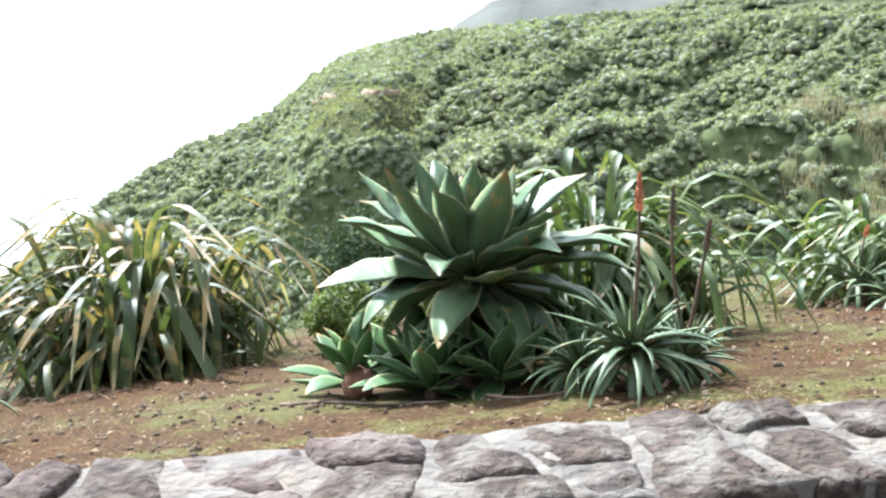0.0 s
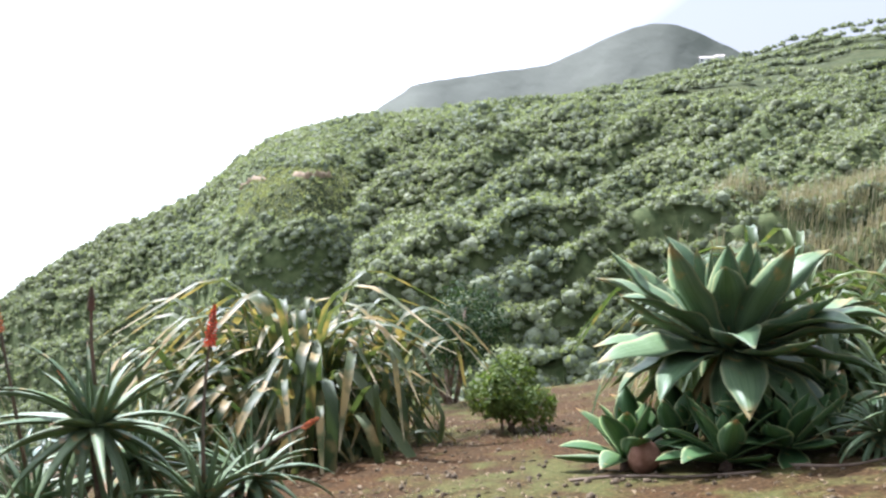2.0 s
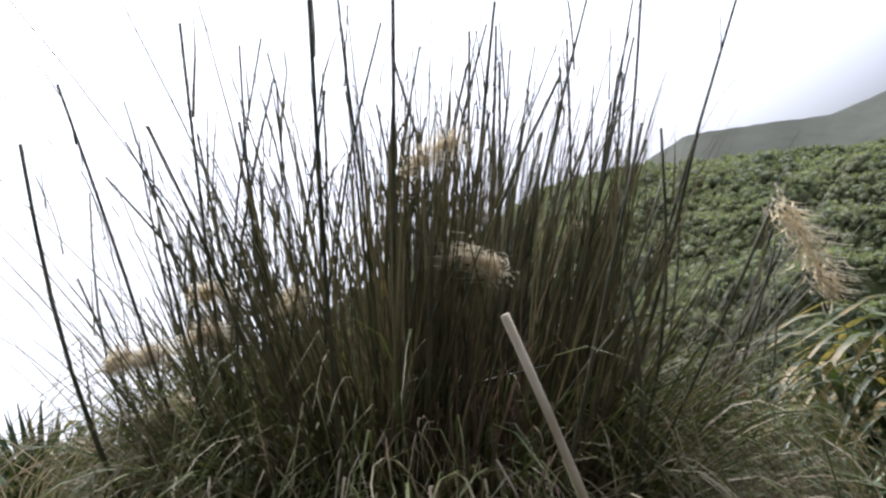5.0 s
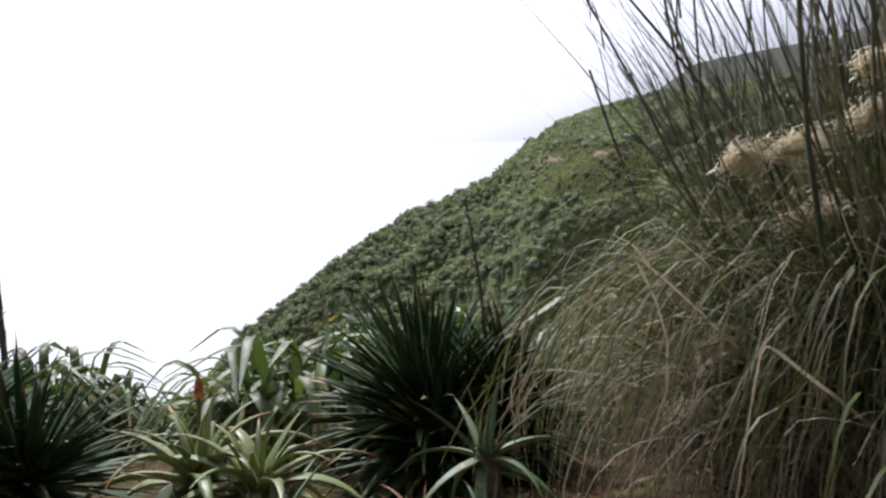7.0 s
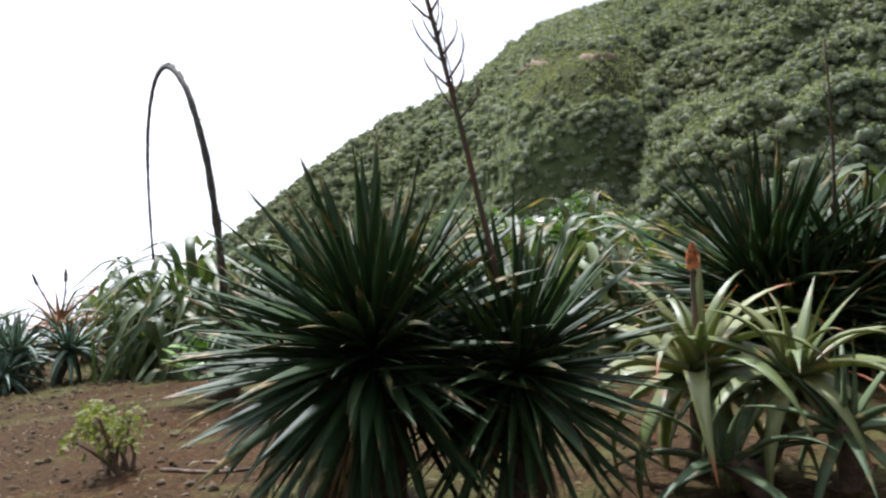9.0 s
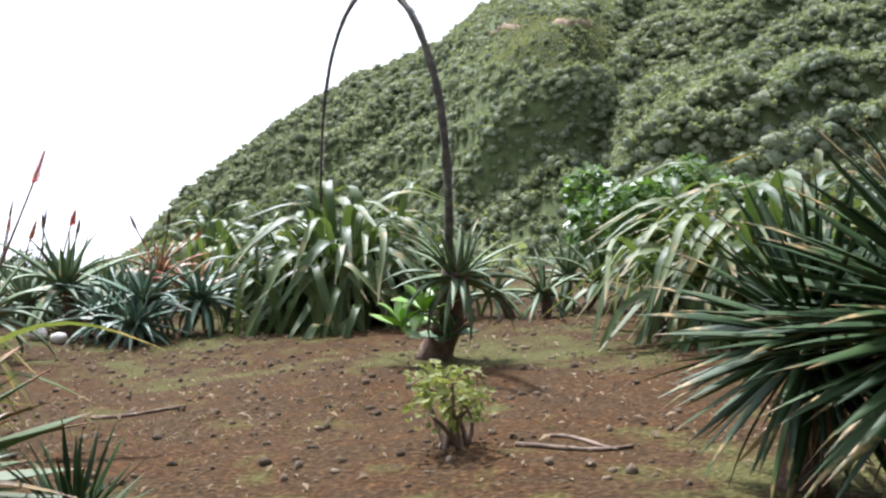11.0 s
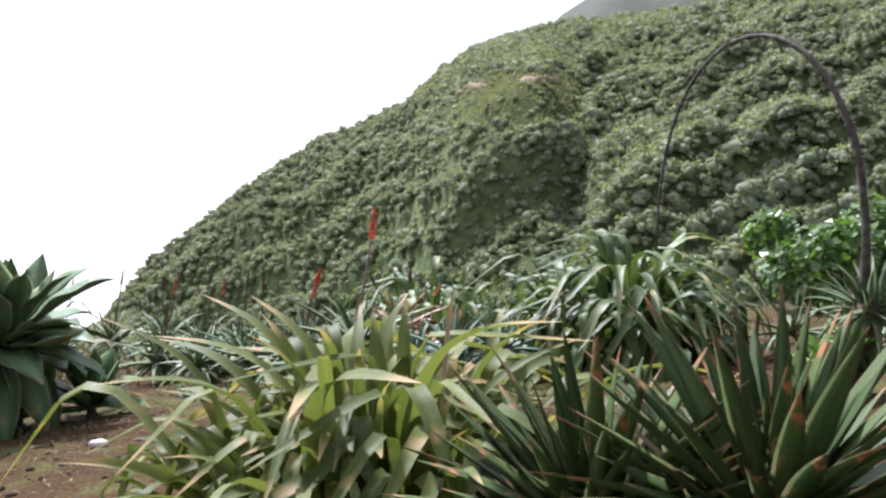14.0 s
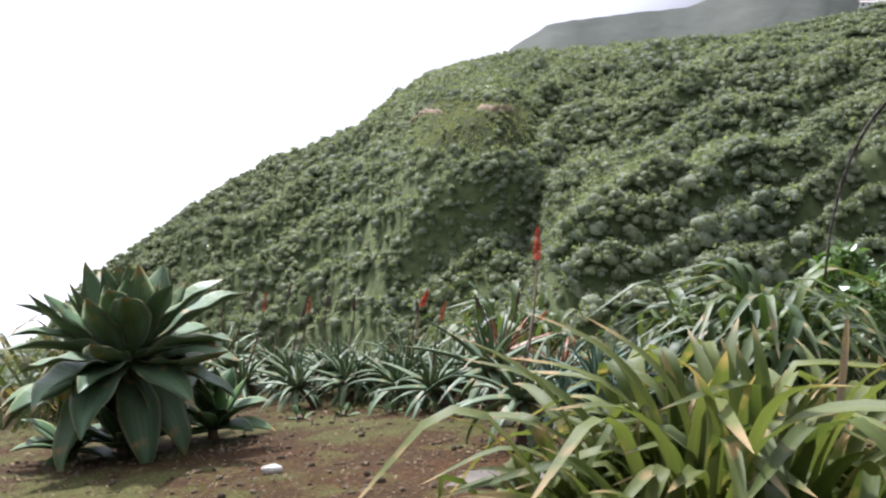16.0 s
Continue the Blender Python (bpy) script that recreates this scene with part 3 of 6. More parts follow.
def build_woods():
    rng = np.random.default_rng(5)

    def scatter(step, az0, az1, r0, r1):
        """Points on a loose grid over a sector of the hill; r1 counts from the ridge."""
        gx, gy = np.meshgrid(np.arange(-95, 60, step), np.arange(25, 165, step))
        gx, gy = gx.ravel() + rng.uniform(-0.5, 0.5, gx.size) * step, gy.ravel() + rng.uniform(-0.5, 0.5, gx.size) * step
        a, r = polar(gx, gy)
        ok = (a > az0) & (a < az1) & (r > r0) & (r < np.interp(a, RIDGE_AZ, RIDGE_R) + r1)
        return gx[ok], gy[ok]

    groups = [scatter(0.98, -34, 29, 60, 0.5), scatter(0.85, -13, -3.6, 88, -51), scatter(1.25, -34, 29, 100, 1.0), scatter(1.35, -5, 24, 84, -5.0), scatter(1.4, -34, 29, 140, 1.0), scatter(0.72, -7, 29, 64, -49)]
    hx, hy = [], []
    for row in range(6):                      # hedges between the pastures above
        a = np.linspace(-2, 29, 230) + rng.normal(0, 0.05, 230)
        r = np.interp(a, RIDGE_AZ, RIDGE_R) + 3 + 13 * row + 2.0 * np.sin(a * 0.5 + row) + rng.normal(0, 0.5, 230)
        ok = rng.random(230) < 0.75
        hx.append(EYE[0] + r[ok] * np.sin(np.radians(a[ok])))
        hy.append(EYE[1] + r[ok] * np.cos(np.radians(a[ok])))
    n_wood = sum(len(g[0]) for g in groups)
    x = np.concatenate([g[0] for g in groups] + hx)
    y = np.concatenate([g[1] for g in groups] + hy)
    n = len(x)
    hedge = np.arange(n) >= n_wood
    z = ground_height(x, y)
    az, r = polar(x, y)
    rr = np.interp(az, RIDGE_AZ, RIDGE_R)
    el = np.degrees(np.arctan2(z, r))
    meadow = (az > -10.9) & (az < -4.2 + 0.5 * np.sin(r)) & (r > 98) & (el > -4.0) & (el < -1.2) & ~hedge
    reeds = (az > 14.5) & (el > -4.4) & (el < 1.0) & ~hedge
    R = (0.36 + 0.7 * rng.random(n) ** 2.6) * (1 + 0.3 * hash_noise(x, y, 9.0))
    R = np.where((az > 8), R * 0.85, R)
    crest = (r > rr - 6) & ~hedge
    R = np.where(crest, np.minimum(R, rng.uniform(0.7, 1.2, n)), R)
    R = np.where((az > -11) & (az < -4) & (r > 92) & (r <= 99), np.minimum(R, 0.75), R)
    R = np.where(hedge, rng.uniform(0.5, 0.9, n), R)
    R = np.where(meadow, rng.uniform(0.25, 0.5, n), R)
    keep = (el > -19) & ~(meadow & (rng.random(n) < 0.8)) & ~(reeds & (rng.random(n) < 0.15))
    low = (az > -12) & (az < -4) & (r > 92)
    x, y, z, R, crest, low = (a[keep] for a in (x, y, z, R, crest, low))
    n = len(x)
    H = R * rng.uniform(0.55, 0.95, n)
    canopy = 0.5 + 0.32 * hash_noise(x, y, 3.1) + 0.22 * hash_noise(x + 40, y, 1.7)
    z = z - np.where(crest, 0.2, 0.4) * R + np.where(crest | low, 0.15, 1.0) * canopy
    # every crown is a heap of rounded lobes
    L = 2
    who = np.repeat(np.arange(n), L)
    k = np.tile(np.arange(L), n)
    a = k * 2.4 + rng.uniform(0, 6.3, n)[who] + rng.uniform(-0.4, 0.4, n * L)
    out = np.where(k == 0, 0.0, rng.uniform(0.32, 0.62, n * L)) * R[who]
    up = np.where(k == 0, 0.62, 0.36) * H[who] * rng.uniform(0.8, 1.2, n * L)
    c = np.stack([x[who] + np.cos(a) * out, y[who] + np.sin(a) * out, z[who] + up], 1)
    rad = R[who] * rng.uniform(0.54, 0.78, n * L)
    ball, tri = half_ball(1)
    ph = rng.uniform(0, 6.3, (n * L, 3))
    f = 1 + 0.2 * np.sin(ball[None, :, 0] * 4.3 + ph[:, 0:1]) * np.sin(ball[None, :, 1] * 4.9 + ph[:, 1:2]) + 0.15 * np.sin(ball[None, :, 2] * 6 + ball[None, :, 0] * 5 + ph[:, 2:3])
    V = (c[:, None, :] + ball[None] * np.array((1, 1, 0.8)) * (f * rad[:, None])[..., None]).reshape(-1, 3)
    T = (tri[None] + (np.arange(n * L) * len(ball))[:, None, None]).reshape(-1, 3)
    me = mesh_of("hillside_thicket", V, [tuple(t) for t in T.tolist()], mats=(M_CROWN_HAZED,))
    tagged(new("hillside_thicket", me), "rounded crowns of low evergreen trees, paled for haze, crowding the hillside", "woods", kind="stuff")
    # leaf sprays that roughen every crown
    m = 15
    own = np.repeat(np.arange(n * L), m)
    q = len(own)
    d = rng.standard_normal((q, 3))
    d[:, 2] = np.abs(d[:, 2]) - 0.3
    d /= np.linalg.norm(d, axis=1)[:, None]
    p = c[own] + d * (rad[own] * rng.uniform(0.85, 1.3, q))[:, None]
    nrm = d + 0.8 * rng.standard_normal((q, 3))
    nrm /= np.linalg.norm(nrm, axis=1)[:, None]
    tan = np.cross(nrm, rng.standard_normal((q, 3)))
    tan /= np.linalg.norm(tan, axis=1)[:, None]
    bit = np.cross(nrm, tan)
    s = (rng.uniform(0.07, 0.19, q) * np.clip(rad[own] / 0.45, 0.6, 1.2))[:, None]
    v = np.stack([p - tan * s * 1.3, p - bit * s * 0.8 + nrm * s * 0.3, p + tan * s * 1.3, p + bit * s * 0.8 + nrm * s * 0.3], 1).reshape(-1, 3)
    uv = np.tile(np.array([(0.5, 0), (0, 0.5), (0.5, 1), (1, 0.5)]), (q, 1))
    me = quads_mesh("hillside_woods", v, np.arange(4 * q).reshape(-1, 4), uv, (M_HILL_HAZED,))
    tagged(new("hillside_woods", me), "haze-paled leaf sprays over the green crowns of the hillside trees", "woods", kind="stuff")
    # tufts of the meadow
    g = 9000
    a = rng.uniform(-11.4, -2.5, g)
    r = rng.uniform(98, 125, g)
    gx, gy = EYE[0] + r * np.sin(np.radians(a)), EYE[1] + r * np.cos(np.radians(a))
    gz = ground_height(gx, gy)
    ok = (np.abs(np.degrees(np.arctan2(gz, r)) + 2.6) < 1.5) & (a < -4.0)
    gx, gy, gz = gx[ok], gy[ok], gz[ok]
    g = len(gx)
    me = strip_field("meadow_tufts", M_HILL_GRASS, np.stack([gx, gy, gz - 0.03], 1), rng.uniform(0.12, 0.34, g), rng.uniform(-0.14, 0.14, (g, 2)), 0.16, 2, rng, 0.4)
    tagged(new("meadow_tufts", me), "rough yellow-green grass on the hillside meadow", "grass", kind="stuff")


def strip_field(name, mat, bases, heights, leans, width, seg, rng, droop=0.5, taper=True, roll=0.25, wave=0.0):
    """Many narrow blades as one mesh: bases (n,3), heights (n), leans (n,2) sideways reach."""
    n = len(bases)
    t = np.linspace(0, 1, seg + 1)
    rise = t - 0.5 * np.clip(droop, 0, 3.2)[:, None] * t[None] ** 2.8 if isinstance(droop, np.ndarray) else t[None] - 0.5 * droop * t[None] ** 2.4 + np.zeros((n, 1))
    P = np.zeros((n, seg + 1, 3))
    along = t[None] ** 1.5
    if isinstance(droop, np.ndarray):       # strongly drooping blades go out first and then hang
        k = np.clip(droop - 0.9, 0, 1)[:, None]
        along = along * (1 - k) + k * (1 - (1 - t[None]) ** 1.7)
    P[..., 0] = bases[:, None, 0] + leans[:, None, 0] * along
    P[..., 1] = bases[:, None, 1] + leans[:, None, 1] * along
    P[..., 2] = bases[:, None, 2] + heights[:, None] * rise
    if wave:
        amp, ph, way = wave * rng.uniform(0.2, 1.0, n) * heights, rng.uniform(0, 6.3, n), rng.uniform(0, 6.3, n)
        sw = amp[:, None] * (np.sin(t[None] * rng.uniform(4, 8, n)[:, None] + ph[:, None]) - np.sin(ph)[:, None]) * t[None]
        P += np.stack([sw * np.cos(way)[:, None], sw * np.sin(way)[:, None], sw * 0.4], -1)
    a = np.arctan2(leans[:, 1], leans[:, 0]) + math.pi / 2 + rng.uniform(-roll, roll, n) * 2
    side = np.stack([np.cos(a), np.sin(a), rng.uniform(-0.3, 0.3, n)], 1)
    w = (width if isinstance(width, np.ndarray) else np.full(n, width))[:, None] * ((1 - t ** 2 * 0.9) if taper else np.ones(seg + 1))[None] / 2
    L, Rr = P + side[:, None] * w[..., None], P - side[:, None] * w[..., None]
    V = np.stack([L, Rr], 2).reshape(-1, 3)
    i = (np.arange(n) * (seg + 1) * 2)[:, None] + (np.arange(seg) * 2)[None]
    q = np.stack([i, i + 2, i + 3, i + 1], -1).reshape(-1, 4)
    uv = np.stack([np.broadcast_to(np.array([0.0, 1.0])[None, None], (n, seg + 1, 2)), np.broadcast_to(t[None, :, None], (n, seg + 1, 2))], -1).reshape(-1, 2)
    return quads_mesh(name, V, q, uv, (mat,), smooth=True)


build_woods()


def build_reeds():
    rng = np.random.default_rng(8)
    n = 9000
    az = rng.uniform(14.5, 27, n)
    r = rng.uniform(60, 92, n)
    x, y = EYE[0] + r * np.sin(np.radians(az)), EYE[1] + r * np.cos(np.radians(az))
    z = ground_height(x, y)
    patch = hash_noise(x, y, 4.0) + 0.05 * (az - 18)
    ok = patch > 0.12
    x, y, z = x[ok], y[ok], z[ok]
    n = len(x)
    me = strip_field("reed_bed", M_REED, np.stack([x, y, z - 0.1], 1), rng.uniform(1.2, 2.6, n), rng.uniform(-0.5, 0.5, (n, 2)), 0.07, 3, rng, 0.15)
    tagged(new("reed_bed", me), "tall straw-coloured cane on the upper slope", "reeds", kind="stuff")


build_reeds()


def build_bank(az0, az1, el, name="earth_bank"):
    """A bare ochre cutting across the hillside meadow, at the height el degrees under the horizon."""
    rng = random.Random(int(az0 * 10))
    verts, n = [], 26
    reach = np.arange(98, 125, 0.1)
    for i in range(n):
        a = az0 + (az1 - az0) * i / (n - 1)
        px, py = EYE[0] + reach * math.sin(radians(a)), EYE[1] + reach * math.cos(radians(a))
        h = np.degrees(np.arctan2(ground_height(px, py), reach))
        j = int(np.argmax(h > el)) if (h > el).any() else len(reach) - 1
        x, y, z = px[j], py[j], float(ground_height(px[j], py[j]))
        tall = (0.35 + 0.4 * rng.random()) * (1 if 1 < i < n - 2 else 0.4)
        for back, up in ((-0.25, -0.25), (-0.05, 0.45 * tall), (0.15, tall), (0.7, tall * 0.8), (1.1, -0.2)):
            verts.append((x + back * math.sin(radians(a)) + rng.uniform(-0.08, 0.08), y + back, z + up + rng.uniform(-0.05, 0.05)))
    faces = [(i * 5 + k, i * 5 + k + 1, i * 5 + k + 6, i * 5 + k + 5)[::-1] for i in range(n - 1) for k in range(4)]
    tagged(new(name, mesh_of(name, verts, faces, mats=(M_OCHRE,))), "bare ochre earth cutting across the hillside meadow", "earth bank", "cuttings on the hillside", "structure")


build_bank(-7.7, -5.5, -1.75)
build_bank(-11.0, -9.3, -1.95)


def build_house():
    """The white farmhouse below the summit."""
    r, a = 205, radians(14.2)
    p = Vector((EYE[0] + r * math.sin(a), EYE[1] + r * math.cos(a), r * math.tan(radians(4.42))))
    h = thing("house", p, "small whitewashed farmhouse below the mountain top", "house")
    h.rotation_euler = (0, 0, -a)
    h.scale = (0.48, 0.48, 0.36)

    def box(x0, x1, y0, y1, z0, z1):
        v = [(x, y, z) for x in (x0, x1) for y in (y0, y1) for z in (z0, z1)]
        return v, [(0, 1, 3, 2), (4, 6, 7, 5), (0, 4, 5, 1), (2, 3, 7, 6), (0, 2, 6, 4), (1, 5, 7, 3)]

    for x0, x1, z1 in ((-4.5, 1.5, 2.2), (1.5, 5.0, 3.0)):
        v, f = box(x0, x1, -2.5, 2.5, -3, z1)
        part("wall", mesh_of("wall", v, f, mats=(M_WHITEWASH,), smooth=False), h)
        v = [(x0 - 0.2, -2.7, z1), (x1 + 0.2, -2.7, z1), (x1 + 0.2, 2.7, z1), (x0 - 0.2, 2.7, z1), (x0 - 0.2, 0, z1 + 1.1), (x1 + 0.2, 0, z1 + 1.1)]
        part("roof", mesh_of("roof", v, [(0, 1, 5, 4), (2, 3, 4, 5), (0, 4, 3), (1, 2, 5), (0, 3, 2, 1)], mats=(M_TILE,), smooth=False), h)
    for x in (-3.4, -1.0, 3.2):
        v, f = box(x - 0.45, x + 0.45, -2.56, -2.4, 0.4, 1.6)
        part("window", mesh_of("window", v, f, mats=(M_PANE,), smooth=False), h)


build_house()


# ---- leaf shapes, shared by the plants ----
RND = random.Random(11)
AGAVE = [blade("agave_leaf", M_AGAVE, 1.0, 0.31, a0, a1, bd, 0.34, 0.03, 18, "agave", sway=sw, ripple=rp) for a0, a1, bd, sw, rp in ((-10, 18, 1.5, 0.08, 0.1), (8, -16, 1.6, -0.1, 0.12), (12, -42, 1.2, 0.1, 0.12), (-12, 30, 1.8, -0.07, 0.08), (12, -80, 1.1, 0.04, 0.1), (14, -30, 2.0, 0.13, 0.12))]
AGAVE_PUP = [blade("agave_leaf", M_AGAVE_PUP, 1.0, 0.4, a0, a1, 1.2, 0.32, 0.05, 8, "agave") for a0, a1 in ((-4, 16), (4, -10), (8, -30))]
LIME = [blade("lime_leaf", M_LIME, 1.0, 0.42, a0, a1, 1.2, 0.3, 0.02, 7, "agave") for a0, a1 in ((-4, 16), (4, -30))]


def aloe_set(mat):
    return [blade("aloe_leaf", mat, 1.0, 0.135, a0, a1, bd, 0.35, 0.035, 9, "aloe", sway=sw) for a0, a1, bd, sw in ((0, -25, 1.2, 0.04), (8, -60, 1.3, -0.05), (12, -95, 1.2, 0.06), (0, 12, 1.0, -0.03), (5, -45, 1.6, 0.1))]


ALOE, ALOE_BLUE, ALOE_YELLOW, ALOE_RED = aloe_set(M_ALOE), aloe_set(M_ALOE_BLUE), aloe_set(M_ALOE_YELLOW), aloe_set(M_ALOE_RED)


def strap_set(mat, name="flax_leaf", width=0.055):
    spec = ((0.25, 0.6, -132, 0.06), (0.32, 0.52, -145, -0.05), (0.36, 0.7, -120, 0.08), (0.2, 0.55, -138, -0.08), (0.42, 0.58, -150, 0.03),
            (0.3, 0.8, -112, -0.06), (0.15, 0.5, -118, 0.1), (0.46, 0.72, -105, -0.03), (0.55, 0.64, -130, 0.05), (0.66, 0.74, -110, -0.06))
    if name == "strap_leaf":
        spec = spec[1:8:2] + spec[8:] + ((0.3, 0.9, -65, 0.05), (0.45, 0.6, -90, 0.1), (0.55, 0.7, -125, -0.1), (0.6, 0.7, -75, 0.06), (0.75, 1.0, -35, -0.05), (0.5, 1.0, -50, 0.08))
    return [blade(name, mat, 1.0 if s0 < 0.5 else 0.95 - 0.5 * s0, width, 0, 0, 1.0, 0.35, 0.0, 14, "strap", None, sw, hang=(s0, s1, turn)) for s0, s1, turn, sw in spec]


FLAX, FLAX_YELLOW = strap_set(M_FLAX, width=0.033), strap_set(M_FLAX_YELLOW, width=0.044)
LILY = strap_set(M_LILY, "strap_leaf", 0.05)
AGAVE_DEAD = [blade("withered_leaf", M_WITHERED, 1.0, 0.3, a0, a1, 1.2, 0.5, 0.01, 8, "agave", sway=sw) for a0, a1, sw in ((0, -40, 0.05), (5, -70, -0.06))]
DRY = [blade("withered_leaf", M_DRY, 1.0, 0.06, a0, a1, 1.0, 0.5, 0.0, 8, "strap", kk, sw) for a0, a1, kk, sw in ((0, -40, None, 0.1), (10, -90, (0.4, -30), -0.1), (0, -20, None, 0.15))]
YUCCA = [blade("yucca_leaf", M_YUCCA, 1.0, 0.068, a0, a1, 1.5, 0.35, 0.006, 7, "sword", sway=sw) for a0, a1, sw in ((0, 0, 0.0), (2, -8, 0.02), (0, -22, -0.03), (3, -4, 0.02))]
YUCCA_OLD = [blade("yucca_leaf", M_YUCCA_OLD, 1.0, 0.155, a0, a1, 1.5, 0.3, 0.006, 8, "sword", sway=sw) for a0, a1, sw in ((0, 0, 0.0), (2, -8, 0.03), (0, -16, -0.04), (0, 0, 0.03))]
YUCCA_DEAD = [blade("dead_leaf", M_DRY, 1.0, 0.06, 0, -30, 1.0, 0.6, 0.0, 6, "sword", None, sw) for sw in (0.05, -0.08)]


def set_leaf(root, mesh, c, az, el, size, roll=0.0, name="leaf", wide=1.0):
    m = Matrix.Translation(c) @ pose(0, 0, 0, 0, 0, az) @ pose(0, 0, 0, 0, -el, 0) @ pose(0, 0, 0, roll, 0, 0) @ Matrix.Diagonal((size, size * wide, size, 1))
    return part(name, mesh, root, m)


def joined_leaves(root, items, label="", name="inner_leaves"):
    """Leaves too many to tell apart, joined into one part."""
    V, F, U, off = [], [], [], 0
    mat = items[0][0].materials[0]
    for me, m in items:
        co = np.empty(len(me.vertices) * 3, np.float32)
        me.vertices.foreach_get("co", co)
        a = np.array(m)
        V.append(co.reshape(-1, 3) @ a[:3, :3].T + a[:3, 3])
        q = np.empty(len(me.loops), np.int32)
        me.loops.foreach_get("vertex_index", q)
        u = np.empty(len(me.loops) * 2, np.float32)
        me.uv_layers[0].data.foreach_get("uv", u)
        uv = np.zeros((len(me.vertices), 2), np.float32)
        uv[q] = u.reshape(-1, 2)
        U.append(uv)
        F.append(q.reshape(-1, 4) + off)
        off += len(me.vertices)
    ob = part(name, quads_mesh(name, np.concatenate(V), np.concatenate(F), np.concatenate(U), (mat,), smooth=True), root, label=label)
    return tagged(ob, kind="stuff")


def leaf_matrix(c, az, el, size, roll=0.0, wide=1.0):
    return Matrix.Translation(c) @ pose(0, 0, 0, 0, 0, az) @ pose(0, 0, 0, 0, -el, 0) @ pose(0, 0, 0, roll, 0, 0) @ Matrix.Diagonal((size, size * wide, size, 1))


def rosette(root, rnd, c, meshes, n, size, el_top, el_low, start=0.0, tilt=(0, 0), wide=1.0, core=0.02, order=None, jitter=9, power=1.05):
    """Leaves in a spiral about c, from upright in the heart to drooping outside."""
    for i in range(n):
        f = i / (n - 1)
        az = start + i * 137.5 + rnd.uniform(-jitter, jitter)
        el = el_top + (el_low - el_top) * f ** power + rnd.uniform(-jitter, jitter)
        el += tilt[0] * math.cos(radians(az - tilt[1]))
        if order:
            k = order[min(len(order) - 1, int(f * len(order)))]
            mesh = meshes[rnd.choice(k)]
        else:
            mesh = rnd.choice(meshes)
        sz = size * (0.62 + 0.38 * min(1, f * 2.2)) * rnd.uniform(0.86, 1.1)
        a = radians(az)
        p = (c[0] + core * math.cos(a), c[1] + core * math.sin(a), c[2] - core * 1.5 * f)
        set_leaf(root, mesh, p, az, el, sz, rnd.uniform(-14, 14), wide=wide)


def spike(root, rnd, foot, top, mat=M_RED, head=0.2, r=0.008, fat=0.021):
    """An aloe's flower: a bare stalk with a poker of hanging tubes."""
    foot, top = Vector(foot), Vector(top)
    sag = Vector((rnd.uniform(-0.03, 0.03), rnd.uniform(-0.03, 0.03), 0))
    pts = arc(foot, top, sag, 9)
    stalk = part("flower_stalk", tube("flower_stalk", M_STALK, pts, [r * (1 - 0.45 * i / 9) for i in range(10)], 6, 0.1), root, label="thin brownish flower stalk")
    verts, faces = [], []
    d = (pts[-1] - pts[-3]).normalized()
    length = (top - foot).length * head
    base = top - d * length
    rows = 14
    if mat == M_STALK:
        fat *= 0.45
    if mat == M_ORANGE:
        fat *= 0.6
    for i in range(rows):
        f = i / (rows - 1)
        c = base + d * length * f
        rr = fat * (1.0 - f ** 1.3) + 0.006
        for k in range(7):
            a = 2 * math.pi * (k / 7 + 0.37 * i)
            out = Vector((math.cos(a), math.sin(a), -0.75 + 1.5 * f)).normalized()
            sd = Vector((-math.sin(a), math.cos(a), 0)) * 0.005
            tip = c + out * rr * rnd.uniform(0.8, 1.15)
            j = len(verts)
            verts += [c + sd, c - sd, tip - sd * 0.8, tip + sd * 0.8, tip + Vector((0, 0, 0.007))]
            faces += [(j, j + 1, j + 2, j + 3), (j, j + 3, j + 4), (j + 1, j + 4, j + 2), (j + 2, j + 4, j + 3)]
    part("flower_head", mesh_of("flower_head", verts, faces, [(0.5, 0.5)] * len(verts), (mat,), smooth=False), stalk, label="poker of small tubular flowers")


def agave(x, y, size, height, seed, label, leaves=58, lean=(0, 0), meshes=AGAVE, group="agaves in the garden", low=-36, wide=1.0, order=((3, 0), (0, 3), (0, 1), (0, 1), (0, 1, 5), (1, 5), (1, 5), (2, 5))):
    rnd = random.Random(seed)
    root = thing("agave", at_ground(x, y, 0.01), label, "agave", group)
    top = Vector((lean[0], lean[1], height))
    if height > 0.12:
        pts = arc((0, 0, -0.03), top, (0.02, 0.01, 0), 8)
        part("trunk", tube("trunk", M_TRUNK, pts, [0.07 - 0.012 * i / 8 for i in range(9)], 10, 0.25, seed), root, label="short trunk ringed with old leaf scars")
    rosette(root, rnd, top, meshes, leaves, size, 80, low, rnd.uniform(0, 360), order=order, core=0.04, jitter=13, wide=wide, power=1.15)
    for i in range(7 if height > 0.4 and size > 0.4 else 0):
        set_leaf(root, AGAVE_DEAD[i % 2], top + Vector((0, 0, -0.06)), i * 74 + 200 + rnd.uniform(-20, 20), rnd.uniform(-65, -40), size * rnd.uniform(0.6, 0.8), rnd.uniform(-20, 20), "withered_leaf")
    return root


def pup(x, y, size, seed, label, leaves=16, meshes=AGAVE_PUP):
    rnd = random.Random(seed)
    root = thing("agave_offset", at_ground(x, y, 0.0), label, "young agave", "young agaves in the garden")
    part("stem", tube("stem", M_TRUNK, [(0, 0, -0.02), (0, 0, size * 0.25)], [0.03, 0.025], 8, 0.2), root)
    rosette(root, rnd, (0, 0, size * 0.25), meshes, leaves, size, 82, -5, rnd.uniform(0, 360), core=0.02)
    return root


